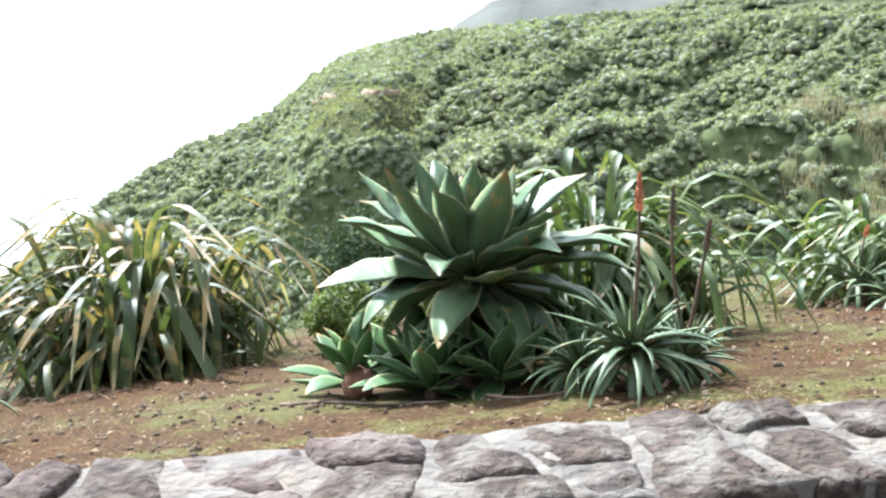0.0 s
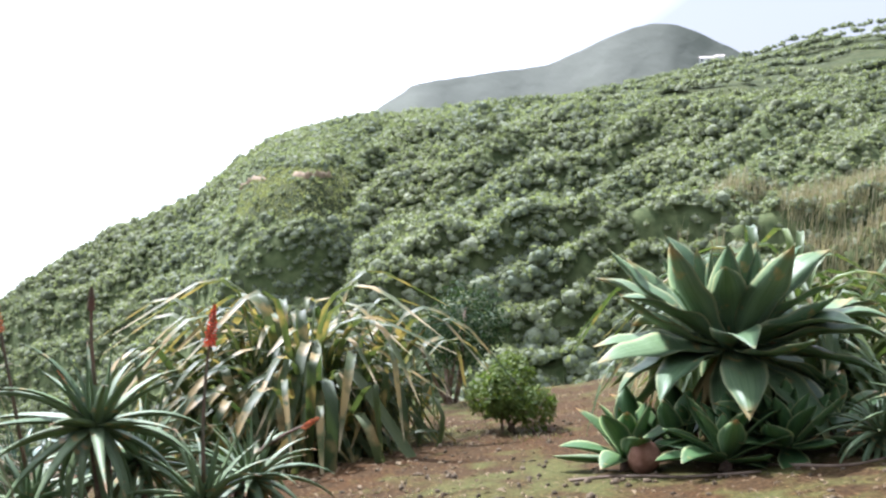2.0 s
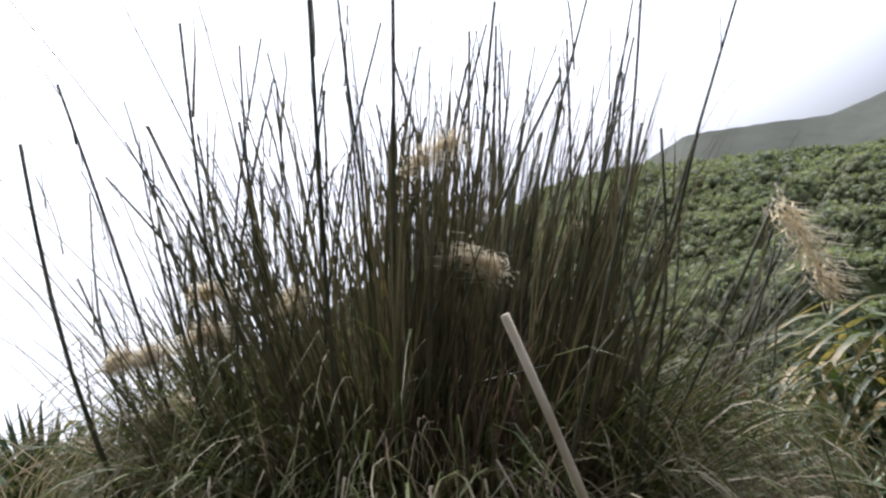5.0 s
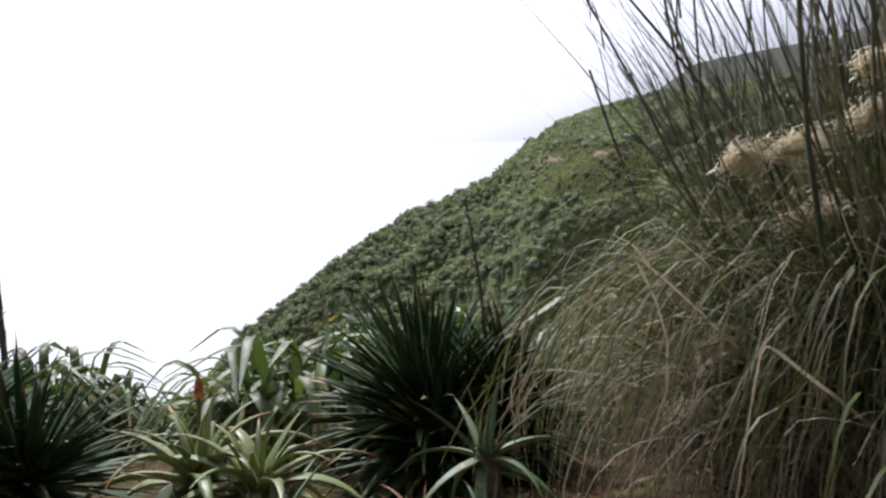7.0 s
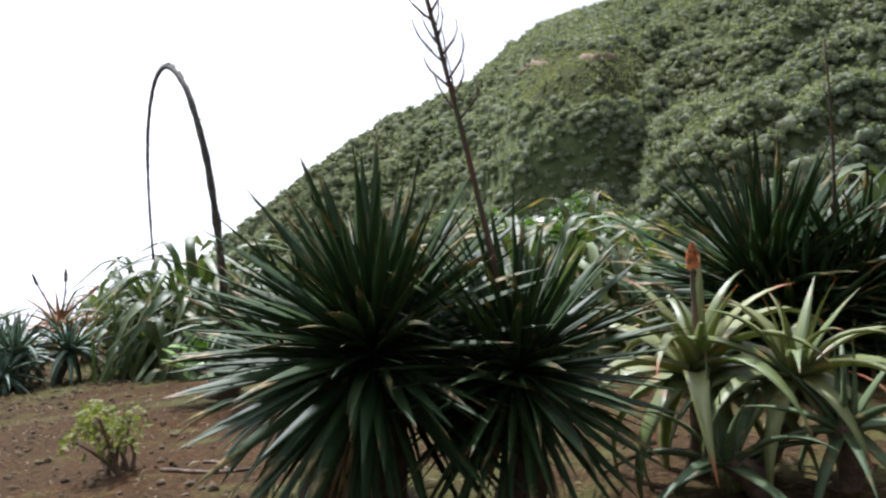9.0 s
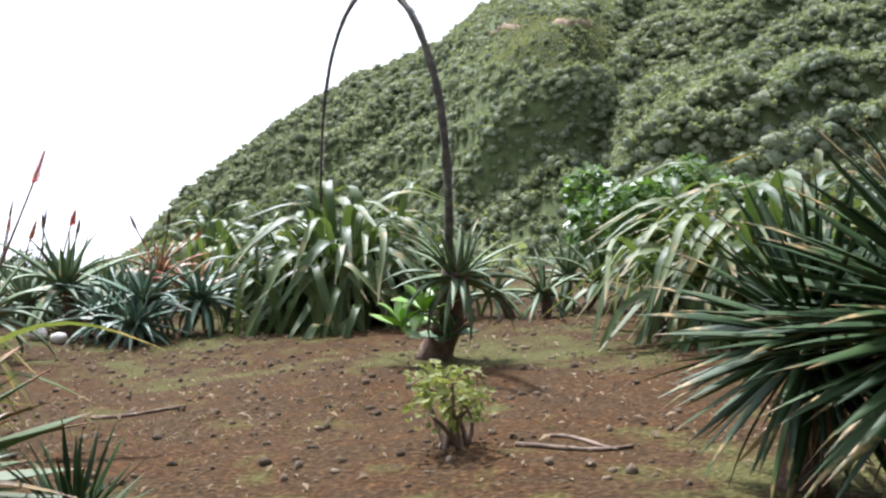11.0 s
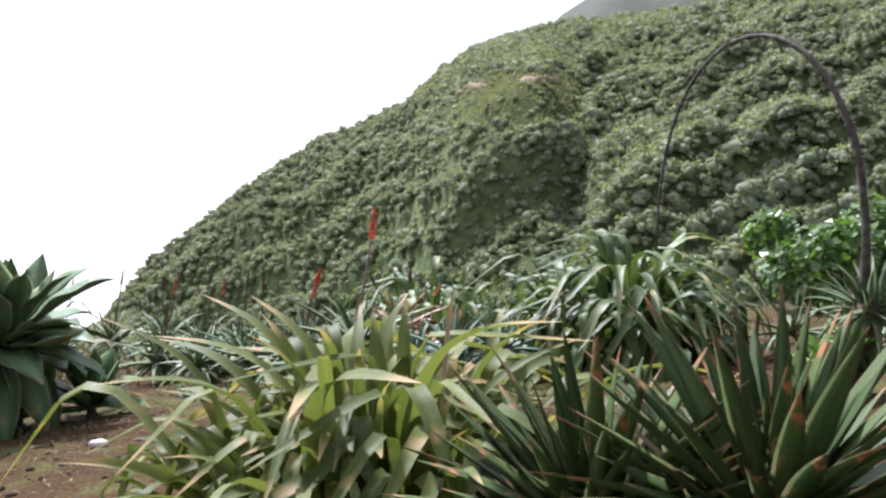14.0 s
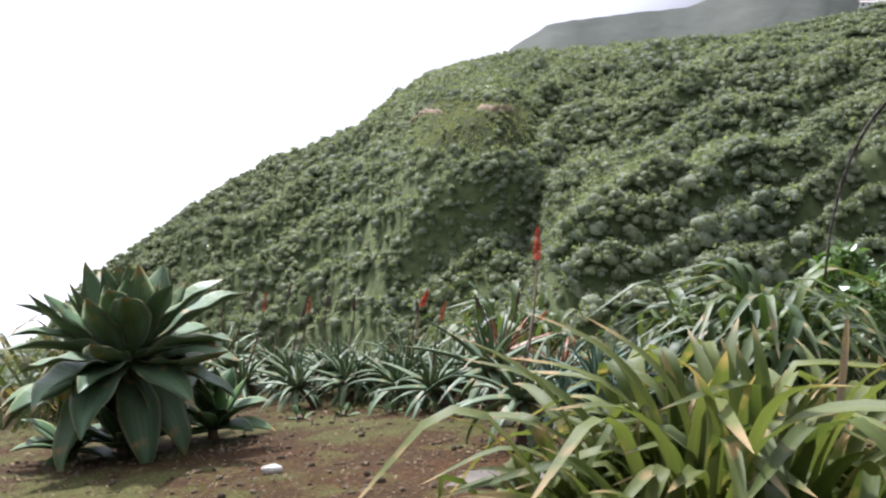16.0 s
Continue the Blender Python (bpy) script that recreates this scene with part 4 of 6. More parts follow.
def aloe(x, y, heads, seed, label, meshes=ALOE, spikes=(), group="aloes in the garden", leaves=30, low=-42, wide=0.95, order=((3, 0), (0, 4), (0, 1), (1, 4), (1, 2))):
    """A clump of aloe heads on short stems: heads are (dx, dy, height, leaf length); spikes are (dx, dy, height, flower colour)."""
    rnd = random.Random(seed)
    root = thing("aloe", at_ground(x, y, 0.01), label, "aloe", group)
    for dx, dy, h, size in heads:
        z0 = float(ground_height(np.array(x + dx), np.array(y + dy))) - root.location.z
        h *= 0.8
        c = Vector((dx, dy, z0 + h))
        part("stem", tube("stem", M_TRUNK, arc((dx * 0.6, dy * 0.6, z0 - 0.03), c, (0.02, 0, 0), 5), [0.03] * 6, 7, 0.2, seed), root)
        rosette(root, rnd, c, meshes, leaves, size, 80, low, rnd.uniform(0, 360), core=0.018, order=order, jitter=9, wide=wide)
    for dx, dy, h, mat in spikes:
        near = min(heads, key=lambda q: (q[0] - dx) ** 2 + (q[1] - dy) ** 2)
        z0 = float(ground_height(np.array(x + near[0]), np.array(y + near[1]))) - root.location.z
        spike(root, rnd, (near[0], near[1], z0 + near[2]), (dx, dy, h), mat)
    return root


def flax(x, y, n, length, spread, seed, label, meshes=FLAX, group="flax clumps in the garden", dry=14, wide=1.0, el=(86, 38), kind_name="flax_clump", category="flax", inner=0.0):
    """A clump of long strap leaves that rise and fall over; withered ones lie at its foot."""
    rnd = random.Random(seed)
    root = thing(kind_name, at_ground(x, y, 0.02), label, category, group)
    for i in range(n):
        f = i / (n - 1)
        az = i * 137.5 + rnd.uniform(-25, 25)
        a = radians(az)
        rr = spread * math.sqrt(rnd.random()) * (0.35 + 0.65 * f)
        e = el[0] + (el[1] - el[0]) * f ** 1.2 + rnd.uniform(-10, 10)
        z0 = float(ground_height(np.array(x + rr * math.cos(a)), np.array(y + rr * math.sin(a)))) - root.location.z
        set_leaf(root, rnd.choice(meshes), (rr * math.cos(a), rr * math.sin(a), z0 - 0.02), az + rnd.uniform(-45, 45), e, length * rnd.uniform(0.62, 1.12), rnd.uniform(-50, 50), wide=wide * rnd.uniform(0.75, 1.25))
    extra = []
    for i in range(int(n * inner)):
        az = rnd.uniform(0, 360)
        a = radians(az)
        rr = spread * math.sqrt(rnd.random())
        extra.append((rnd.choice(meshes), leaf_matrix((rr * math.cos(a), rr * math.sin(a), -0.03 - 0.1 * rr), az + rnd.uniform(-40, 40), rnd.uniform(el[1] - 8, el[0]), length * rnd.uniform(0.45, 0.95), rnd.uniform(-50, 50), wide * rnd.uniform(0.7, 1.1))))
    if extra:
        joined_leaves(root, extra, "crowded inner leaves")
    for i in range(dry):
        az = rnd.uniform(0, 360)
        a = radians(az)
        rr = spread * rnd.uniform(0.5, 1.0)
        z0 = float(ground_height(np.array(x + rr * math.cos(a)), np.array(y + rr * math.sin(a)))) - root.location.z
        set_leaf(root, rnd.choice(DRY), (rr * math.cos(a), rr * math.sin(a), z0 + 0.03), az, rnd.uniform(-4, 24), length * rnd.uniform(0.2, 0.42), rnd.uniform(-60, 60), "withered_leaf", wide=0.8)
    return root


def yucca(x, y, heads, seed, label, meshes=YUCCA, group="yuccas in the garden", n=110, low=-56, dead=30, wide=1.0):
    """Stiff sword leaves in a ball on each stem, with a skirt of dead leaves."""
    rnd = random.Random(seed)
    root = thing("yucca", at_ground(x, y, 0.01), label, "yucca", group)
    for dx, dy, h, size in heads:
        z0 = float(ground_height(np.array(x + dx), np.array(y + dy))) - root.location.z
        c = Vector((dx, dy, z0 + h))
        part("trunk", tube("trunk", M_TRUNK, arc((dx * 0.7, dy * 0.7, z0 - 0.03), c, (0.01, 0.02, 0), 6), [0.06, 0.055, 0.05, 0.05, 0.05, 0.05, 0.045], 9, 0.3, seed), root, label="stem wrapped in old leaf bases")
        for i in range(n):
            f = i / (n - 1)
            az = i * 137.5 + rnd.uniform(-12, 12)
            e = math.degrees(math.asin(max(-1, min(1, 1 - (1 - math.sin(radians(low))) * f)))) + rnd.uniform(-7, 7)
            a = radians(az)
            p = c + Vector((0.03 * math.cos(a), 0.03 * math.sin(a), 0.09 * (0.5 - f)))
            set_leaf(root, rnd.choice(meshes), p, az, e, size * rnd.uniform(0.8, 1.08), rnd.uniform(-30, 30), wide=wide * rnd.uniform(0.8, 1.15))
        for i in range(dead):
            az = rnd.uniform(0, 360)
            set_leaf(root, rnd.choice(YUCCA_DEAD), c - Vector((0, 0, rnd.uniform(0.02, 0.15))), az, rnd.uniform(-80, -50), size * rnd.uniform(0.5, 0.8), rnd.uniform(-60, 60), "dead_leaf")
        crowd = []
        for i in range(n // 2):
            az = rnd.uniform(0, 360)
            crowd.append((rnd.choice(meshes), leaf_matrix(c, az, rnd.uniform(max(low, -30), 85), size * rnd.uniform(0.55, 0.85), rnd.uniform(-40, 40), wide * rnd.uniform(0.7, 1.1))))
        joined_leaves(root, crowd, "crowded inner leaves")
    return root


def leafy_bush(name, x, y, size, n, leaf, mat, seed, label, category, stems=6, lobes=7, leaf_shape=1.0, up=0.0):
    """A bush: woody stems below, a lobed crown of single leaves above."""
    rng = np.random.default_rng(seed)
    root = thing(name, at_ground(x, y, 0.01), label, category, "bushes in the garden")
    w, dpt, h = size
    cs = np.stack([rng.uniform(-0.34, 0.34, lobes) * w, rng.uniform(-0.34, 0.34, lobes) * dpt, rng.uniform(0.35, 0.78, lobes) * h], 1)
    cs[:, 2] += up
    rs = rng.uniform(0.2, 0.34, lobes) * min(w, h * 1.2) * (0.6 if name == "shrub" else 1.0)
    for i in range(min(stems, lobes)):
        q = cs[i]
        part("stem", tube("stem", M_BARK, arc((0.04 * math.cos(i), 0.04 * math.sin(i), -0.02), q, (0.03 * math.sin(i * 2), 0.02, 0), 6), [0.016 * max(0.6, h) * (1 - 0.6 * k / 6) for k in range(7)], 6, 0.2, seed + i), root)
    who = rng.integers(0, lobes, n)
    d = rng.standard_normal((n, 3))
    d[:, 2] = d[:, 2] * 0.8 + 0.25
    d /= np.linalg.norm(d, axis=1)[:, None]
    c = cs[who] + d * (rs[who] * rng.uniform(0.55, 1.05, n) ** 0.6)[:, None]
    c[:, 2] = np.maximum(c[:, 2], 0.03)
    nrm = d * 0.7 + np.array([0, 0, 0.6]) + 0.5 * rng.standard_normal((n, 3))
    nrm /= np.linalg.norm(nrm, axis=1)[:, None]
    tan = d + 0.6 * rng.standard_normal((n, 3))
    tan -= nrm * (tan * nrm).sum(1)[:, None]
    tan /= np.linalg.norm(tan, axis=1)[:, None]
    bit = np.cross(nrm, tan)
    s = (leaf * rng.uniform(0.6, 1.15, n))[:, None]
    wd = 0.3 * leaf_shape
    v = np.stack([c, c + tan * s * 0.45 + bit * s * wd + nrm * s * 0.1, c + tan * s - nrm * s * 0.08, c + tan * s * 0.45 - bit * s * wd + nrm * s * 0.1], 1).reshape(-1, 3)
    q = np.arange(4 * n).reshape(-1, 4)
    uv = np.tile(np.array([(0.5, 0), (0, 0.5), (0.5, 1), (1, 0.5)]), (n, 1))
    cr = part("crown", quads_mesh("crown", v, q, uv, (mat,)), root)
    tagged(cr, kind="stuff")
    return root


# ---- things by the wall and the first bed ----
agave(0.09, 4.92, 0.63, 0.5, 21, "large grey-green agave rosette on a leaning trunk", leaves=64, lean=(-0.03, -0.03), wide=1.0)
pup(-0.42, 4.66, 0.31, 22, "young pale green agave offset beside a stone", 18)
pup(-0.06, 4.42, 0.3, 23, "young green agave offset under the large rosette", 22)
pup(0.2, 4.48, 0.32, 24, "young green agave offset under the large rosette", 22)
pup(0.48, 4.8, 0.32, 25, "young green agave offset in the shade of the trunk", 12)
pup(-0.18, 4.75, 0.34, 26, "young green agave offset behind a stone", 13)
flax(-2.15, 6.5, 260, 1.72, 0.46, 31, "broad clump of drooping grey-green flax with bent leaf tips", wide=0.95, inner=0.8, el=(88, 46))
flax(0.6, 5.9, 250, 1.5, 0.28, 32, "yellowish green flax clump with bent leaf tips", FLAX_YELLOW, wide=0.62, inner=0.9, el=(88, 50))
aloe(0.69, 4.15, ((0, 0, 0.2, 0.36), (0.2, 0.12, 0.12, 0.26), (-0.18, 0.15, 0.12, 0.26)), 33, "bright green aloe with three flower stalks behind the wall", leaves=70, low=-60, wide=1.0, order=((3, 0), (0, 1), (1, 4), (1, 2), (2, 1)),
     spikes=((0.0, 0.02, 0.77, M_ORANGE), (0.12, 0.05, 0.72, M_STALK), (0.26, 0.1, 0.6, M_STALK)))
flax(2.45, 7.0, 190, 1.1, 0.5, 34, "yellowish green strap-leaved clump beside an aloe", FLAX_YELLOW, dry=8)
aloe(2.15, 6.5, ((0, 0, 0.2, 0.34), (0.3, 0.1, 0.22, 0.34), (0.1, -0.25, 0.1, 0.28)), 35, "pale green aloe clump with reddish flowers", spikes=((0.05, 0.1, 0.45, M_ORANGE),))
leafy_bush("bush", -0.85, 6.45, (0.5, 0.5, 0.44), 6000, 0.036, M_BUSH, 36, "small rounded bush with glossy yellow-green leaves", "bush")
leafy_bush("dark_bush", -1.25, 8.9, (0.9, 0.9, 1.25), 2600, 0.05, M_BUSH_DARK, 37, "dark narrow evergreen bush at the edge of the slope", "bush")
aloe(-2.4, 3.85, ((0, 0, 0.66, 0.46), (0.38, -0.02, 0.26, 0.36), (-0.3, 0.12, 0.32, 0.38), (0.05, 0.28, 0.42, 0.4), (-0.45, -0.1, 0.16, 0.32), (0.12, -0.22, 0.16, 0.34), (-0.18, -0.2, 0.15, 0.32), (0.5, 0.2, 0.3, 0.34), (-0.5, 0.25, 0.3, 0.36)), 38,
     "many-headed grey-green aloe clump with flower stalks", leaves=46, low=-66, wide=0.8,
     spikes=((0.4, 0.1, 0.93, M_RED), (-0.42, 0.15, 0.98, M_ORANGE), (-0.02, 0.05, 1.0, M_STALK), (0.75, 0.2, 0.5, M_ORANGE)))
aloe(-3.5, 5.6, ((0, 0, 0.35, 0.4), (0.4, 0.1, 0.3, 0.4), (-0.4, 0.2, 0.3, 0.4)), 39, "bluish green aloe clump in front of the pampas grass", ALOE_BLUE, spikes=((0.2, 0.1, 0.8, M_ORANGE), (-0.3, 0.1, 0.75, M_RED)))

# ---- pampas grass ----
def pampas(x, y, seed):
    rng = np.random.default_rng(seed)
    rnd = random.Random(seed)
    root = thing("pampas_grass", at_ground(x, y, 0.02), "large pampas grass tussock with dry thatch, stiff culms and pale plumes", "pampas grass")

    def field(n, rad, reach, height, droop):
        a = rng.uniform(0, 2 * math.pi, n)
        r = rad * np.sqrt(rng.random(n))
        bx, by = 1.15 * r * np.cos(a) - 0.05, r * np.sin(a)
        bz = ground_height(x + bx, y + by) - root.location.z - 0.03
        out = a + rng.uniform(-0.5, 0.5, n)
        ln = rng.uniform(*reach, n) * np.where(np.cos(out) > 0, 1.3, 1.0)
        return np.stack([bx, by, bz], 1), rng.uniform(*height, n), np.stack([np.cos(out) * ln, np.sin(out) * ln], 1), np.clip(rng.normal(droop, 0.25, n), 0.1, 1.9)

    b, h, l, d = field(2400, 0.55, (0.4, 0.95), (1.3, 2.5), 1.5)
    tagged(part("green_blades", strip_field("green_blades", M_GRASS, b, h, l, rng.uniform(0.006, 0.013, len(b)), 9, rng, d, wave=0.08, roll=1.0), root, label="long arching green blades"), kind="stuff")
    b, h, l, d = field(2000, 0.7, (0.2, 0.65), (0.4, 1.2), 2.5)
    tagged(part("dry_blades", strip_field("dry_blades", M_THATCH, b, h, l, rng.uniform(0.007, 0.014, len(b)), 12, rng, d, wave=0.18, roll=1.2), root, label="straw-coloured hanging thatch"), kind="stuff")
    b, h, l, d = field(650, 0.66, (0.35, 0.95), (0.9, 2.1), 1.8)
    tagged(part("curled_blades", strip_field("curled_blades", M_PALE_BLADE, b, h, l, rng.uniform(0.007, 0.015, len(b)), 14, rng, d, wave=0.2, roll=1.0), root, label="pale curled dry blades"), kind="stuff")
    b, h, l, d = field(2200, 0.7, (0.1, 0.5), (0.8, 1.7), 0.8)
    tagged(part("dry_stems", strip_field("dry_stems", M_THATCH, b, h, l, rng.uniform(0.007, 0.014, len(b)), 8, rng, d, wave=0.05), root, label="brown dead upright stems"), kind="stuff")
    b, h, l, d = field(260, 0.72, (0.1, 0.8), (0.5, 1.45), 0.7)
    tagged(part("broken_blades", strip_field("broken_blades", M_PALE_BLADE, b, h, l, rng.uniform(0.006, 0.013, len(b)), 9, rng, d, wave=0.07), root, label="pale stiff broken blades"), kind="stuff")
    b, h, l, d = field(1700, 0.62, (0.45, 1.0), (0.9, 2.1), 1.55)
    tagged(part("arching_blades", strip_field("arching_blades", M_ARCH_BLADE, b, h, l, rng.uniform(0.008, 0.017, len(b)), 12, rng, d, wave=0.08, roll=0.9), root, label="pale green and straw arching blades"), kind="stuff")
    b, h, l, d = field(700, 0.72, (0.55, 1.05), (0.8, 1.6), 1.8)
    turn = rng.uniform(-1.0, 0.9, len(b))
    reach = np.hypot(l[:, 0], l[:, 1])
    b[:, 0] = np.abs(b[:, 0])
    b[:, 2] = ground_height(x + b[:, 0], y + b[:, 1]) - root.location.z - 0.03
    l = np.stack([np.cos(turn) * reach, np.sin(turn) * reach], 1)
    tagged(part("bleached_blades", strip_field("bleached_blades", M_PALE_BLADE, b, h, l, rng.uniform(0.007, 0.014, len(b)), 12, rng, d, wave=0.08, roll=0.9), root, label="bleached blades falling over the soil"), kind="stuff")
    b, h, l, d = field(900, 0.6, (0.5, 1.05), (1.1, 2.0), 1.5)
    turn = math.pi + rng.uniform(-1.1, 1.3, len(b))
    reach = np.hypot(l[:, 0], l[:, 1])
    b[:, 0] = -np.abs(b[:, 0]) * 0.8
    b[:, 2] = ground_height(x + b[:, 0], y + b[:, 1]) - root.location.z - 0.03
    l = np.stack([np.cos(turn) * reach, np.sin(turn) * reach], 1)
    tagged(part("fresh_blades", strip_field("fresh_blades", M_GRASS, b, h, l, rng.uniform(0.008, 0.016, len(b)), 12, rng, d, wave=0.06, roll=0.9), root, label="fresh green blades arching over the side"), kind="stuff")
    # broken culms that lean across the others
    for i in range(14):
        a = rnd.uniform(0, 6.28)
        p = Vector((0.4 * math.cos(a), 0.4 * math.sin(a) - 0.1, rnd.uniform(0.5, 1.2)))
        q = p + Vector((rnd.uniform(-0.7, 0.7), rnd.uniform(-0.3, 0.1), rnd.uniform(0.1, 0.5)))
        part("broken_culm", tube("broken_culm", M_CULM, [(p.x * 0.8, p.y * 0.8, -0.03), p, p.lerp(q, 0.5), q], [0.007, 0.006, 0.005, 0.003], 5, 0.2, i), root)
    # stiff stems in leaning bundles
    feet, tall, leans, sheath = [], [], [], []
    for i in range(22):
        a = i * 2.399 + rnd.uniform(-0.3, 0.3)
        r = 0.6 * math.sqrt((i + 0.5) / 22)
        out = rnd.uniform(0.22, 0.44) * r / 0.6 + rnd.uniform(0.0, 0.08)
        ln = rnd.uniform(1.8, 2.4)
        for k in range(7):
            fx, fy = 1.22 * r * math.cos(a) - 0.06 + rnd.gauss(0, 0.05), r * math.sin(a) + rnd.gauss(0, 0.05)
            ang = a + rnd.gauss(0, 0.4)
            lean = min(0.42, max(0.02, out + rnd.gauss(0, 0.07)))
            h1 = ln * rnd.uniform(0.68, 1.05)
            lean *= 0.85 if math.cos(ang) > 0 or math.sin(ang) < -0.3 else 1.6
            foot = Vector((fx, fy, -0.05))
            top = foot + Vector((math.cos(ang) * lean * h1, math.sin(ang) * lean * h1, h1 * math.sqrt(max(0.3, 1 - lean * lean))))
            for _ in range(12):
                f = rnd.uniform(0.2, 0.92)
                way, go, ln2 = top - foot, rnd.uniform(0, 6.28), rnd.uniform(0.18, 0.5)
                sheath.append((*foot.lerp(top, f), ln2 * 0.9, way.x / way.z * ln2 + 0.3 * ln2 * math.cos(go), way.y / way.z * ln2 + 0.3 * ln2 * math.sin(go)))
            rr = rnd.uniform(0.0055, 0.0105)
            part("culm", tube("culm", M_CULM, arc(foot, top, (rnd.gauss(0, 0.09), rnd.gauss(0, 0.09), 0.03), 8), [rr * (1 - 0.5 * j / 8) for j in range(9)], 5, 0.1, i * 9 + k), root)
        for k in range(170 if math.cos(a) > -0.2 else 95):
            feet.append((1.22 * r * math.cos(a) - 0.06 + rnd.gauss(0, 0.07), r * math.sin(a) + rnd.gauss(0, 0.07), -0.05))
            tall.append(ln * rnd.uniform(0.35, 1.02))
            ang, lean = a + rnd.gauss(0, 0.35), max(0.02, out + rnd.gauss(0, 0.1)) * tall[-1]
            lean *= 0.9 if math.cos(ang) > 0 else 1.5
            leans.append((math.cos(ang) * lean, math.sin(ang) * lean))
    me = strip_field("upright_blades", M_UPRIGHT, np.array(feet), np.array(tall), np.array(leans), rng.uniform(0.006, 0.013, len(feet)), 6, rng, np.clip(rng.normal(0.15, 0.12, len(feet)), 0, 0.6))
    tagged(part("upright_blades", me, root, label="stiff upright blades"), kind="stuff")
    sh = np.array(sheath)
    me = strip_field("sheath_blades", M_UPRIGHT, sh[:, :3], sh[:, 3], sh[:, 4:6], rng.uniform(0.004, 0.009, len(sh)), 5, rng, np.clip(rng.normal(0.2, 0.2, len(sh)), 0, 0.9), wave=0.05)
    tagged(part("sheath_blades", me, root, label="dry leaf sheaths along the culms"), kind="stuff")
    # seed plumes: base, length, lean sideways in degrees
    plumes = ((1.16, -0.8, 1.62, 0.3, -142), (0.42, -0.6, 1.38, 0.2, 55), (0.1, -0.6, 1.68, 0.26, -45), (-0.62, -0.62, 1.12, 0.13, -50), (-0.6, -0.62, 1.27, 0.1, -60),
              (-0.78, -0.6, 0.86, 0.2, -55), (-0.3, -0.6, 1.2, 0.15, -20), (-0.92, -0.62, 1.02, 0.11, -40), (-0.8, -0.64, 1.05, 0.12, -50), (-1.05, -0.62, 0.34, 0.12, -50), (-0.98, -0.62, 0.5, 0.14, -40))
    for dx, dy, hz, ln, tilt in plumes:
        n = 420
        t = rng.random(n) * 0.8
        tl = radians(tilt)
        way = np.array([-math.sin(tl), 0.1, math.cos(tl)])
        c = np.array([dx, dy, hz]) + way * (t * ln)[:, None] - np.array([0, 0, 0.3 * ln]) * (t ** 2)[:, None]
        c += rng.standard_normal((n, 3)) * 0.018
        a = rng.uniform(0, 2 * math.pi, n)
        clump = 0.75 + 0.35 * np.sin(t * 17 + a * 2 + dx * 9)
        rad = 0.065 * np.sin(np.pi * np.clip(t * 0.85 + 0.1, 0, 1)) ** 0.7 * rng.uniform(0.4, 1.2, n) * clump
        lean = np.stack([np.cos(a), np.sin(a)], 1) * rad[:, None] * 0.9 + way[:2] * 0.05 + 0.02 * rng.standard_normal((n, 2))
        me = strip_field("plume", M_PLUME, c, 0.04 * way[2] + rad * rng.uniform(-1.2, 0.6, n), lean * 1.3, 0.005, 4, rng, 1.0)
        part("plume", me, root, label="feathery cream seed plume")
        part("plume_stalk", tube("plume_stalk", M_CULM, arc((dx * 0.4, dy * 0.4, 0.0), (dx, dy, hz), (dx * 0.06, dy * 0.06, 0.1), 8), [0.005] * 9, 5), root)
    for p, q in (((1.0, -1.02, 0.12), (0.55, -1.2, 1.34)),):
        part("cut_culm", tube("cut_culm", M_STALK_PALE, arc(p, q, (0.02, 0, 0.02), 5), [0.011] * 6, 7, 0.1), root, label="pale cut culm")
    return root


pampas(-4.42, 3.62, 41)

# ---- yuccas and aloes of the middle bed ----
flax(-7.5, 5.7, 150, 1.2, 0.35, 51, "green flax clump with shining bent leaves behind the yuccas", el=(86, 45))
flax(-5.7, 5.7, 170, 1.25, 0.5, 52, "bright green strap-leaved clump behind a yucca", FLAX_YELLOW, el=(86, 45))
yucca(-6.57, 4.28, ((0, 0, 0.3, 0.6), (0.1, -0.12, 0.14, 0.5)), 53, "dark green yucca ball with a dry flower stalk", n=300)
yucca(-6.25, 4.35, ((0, 0, 0.26, 0.5),), 59, "dark green yucca head beside the larger ball", n=280)
yucca(-7.55, 2.52, ((0, 0, 0.42, 0.45),), 54, "dark green yucca with a skirt of dead leaves", n=300)
yucca(-7.8, 2.75, ((0, 0, 0.36, 0.36),), 57, "dark green yucca head leaning out of the group", n=170)
yk = yucca(-7.22, 2.55, ((0, 0, 0.36, 0.36),), 55, "dark green yucca with a tall branched dry flower stalk", n=220)


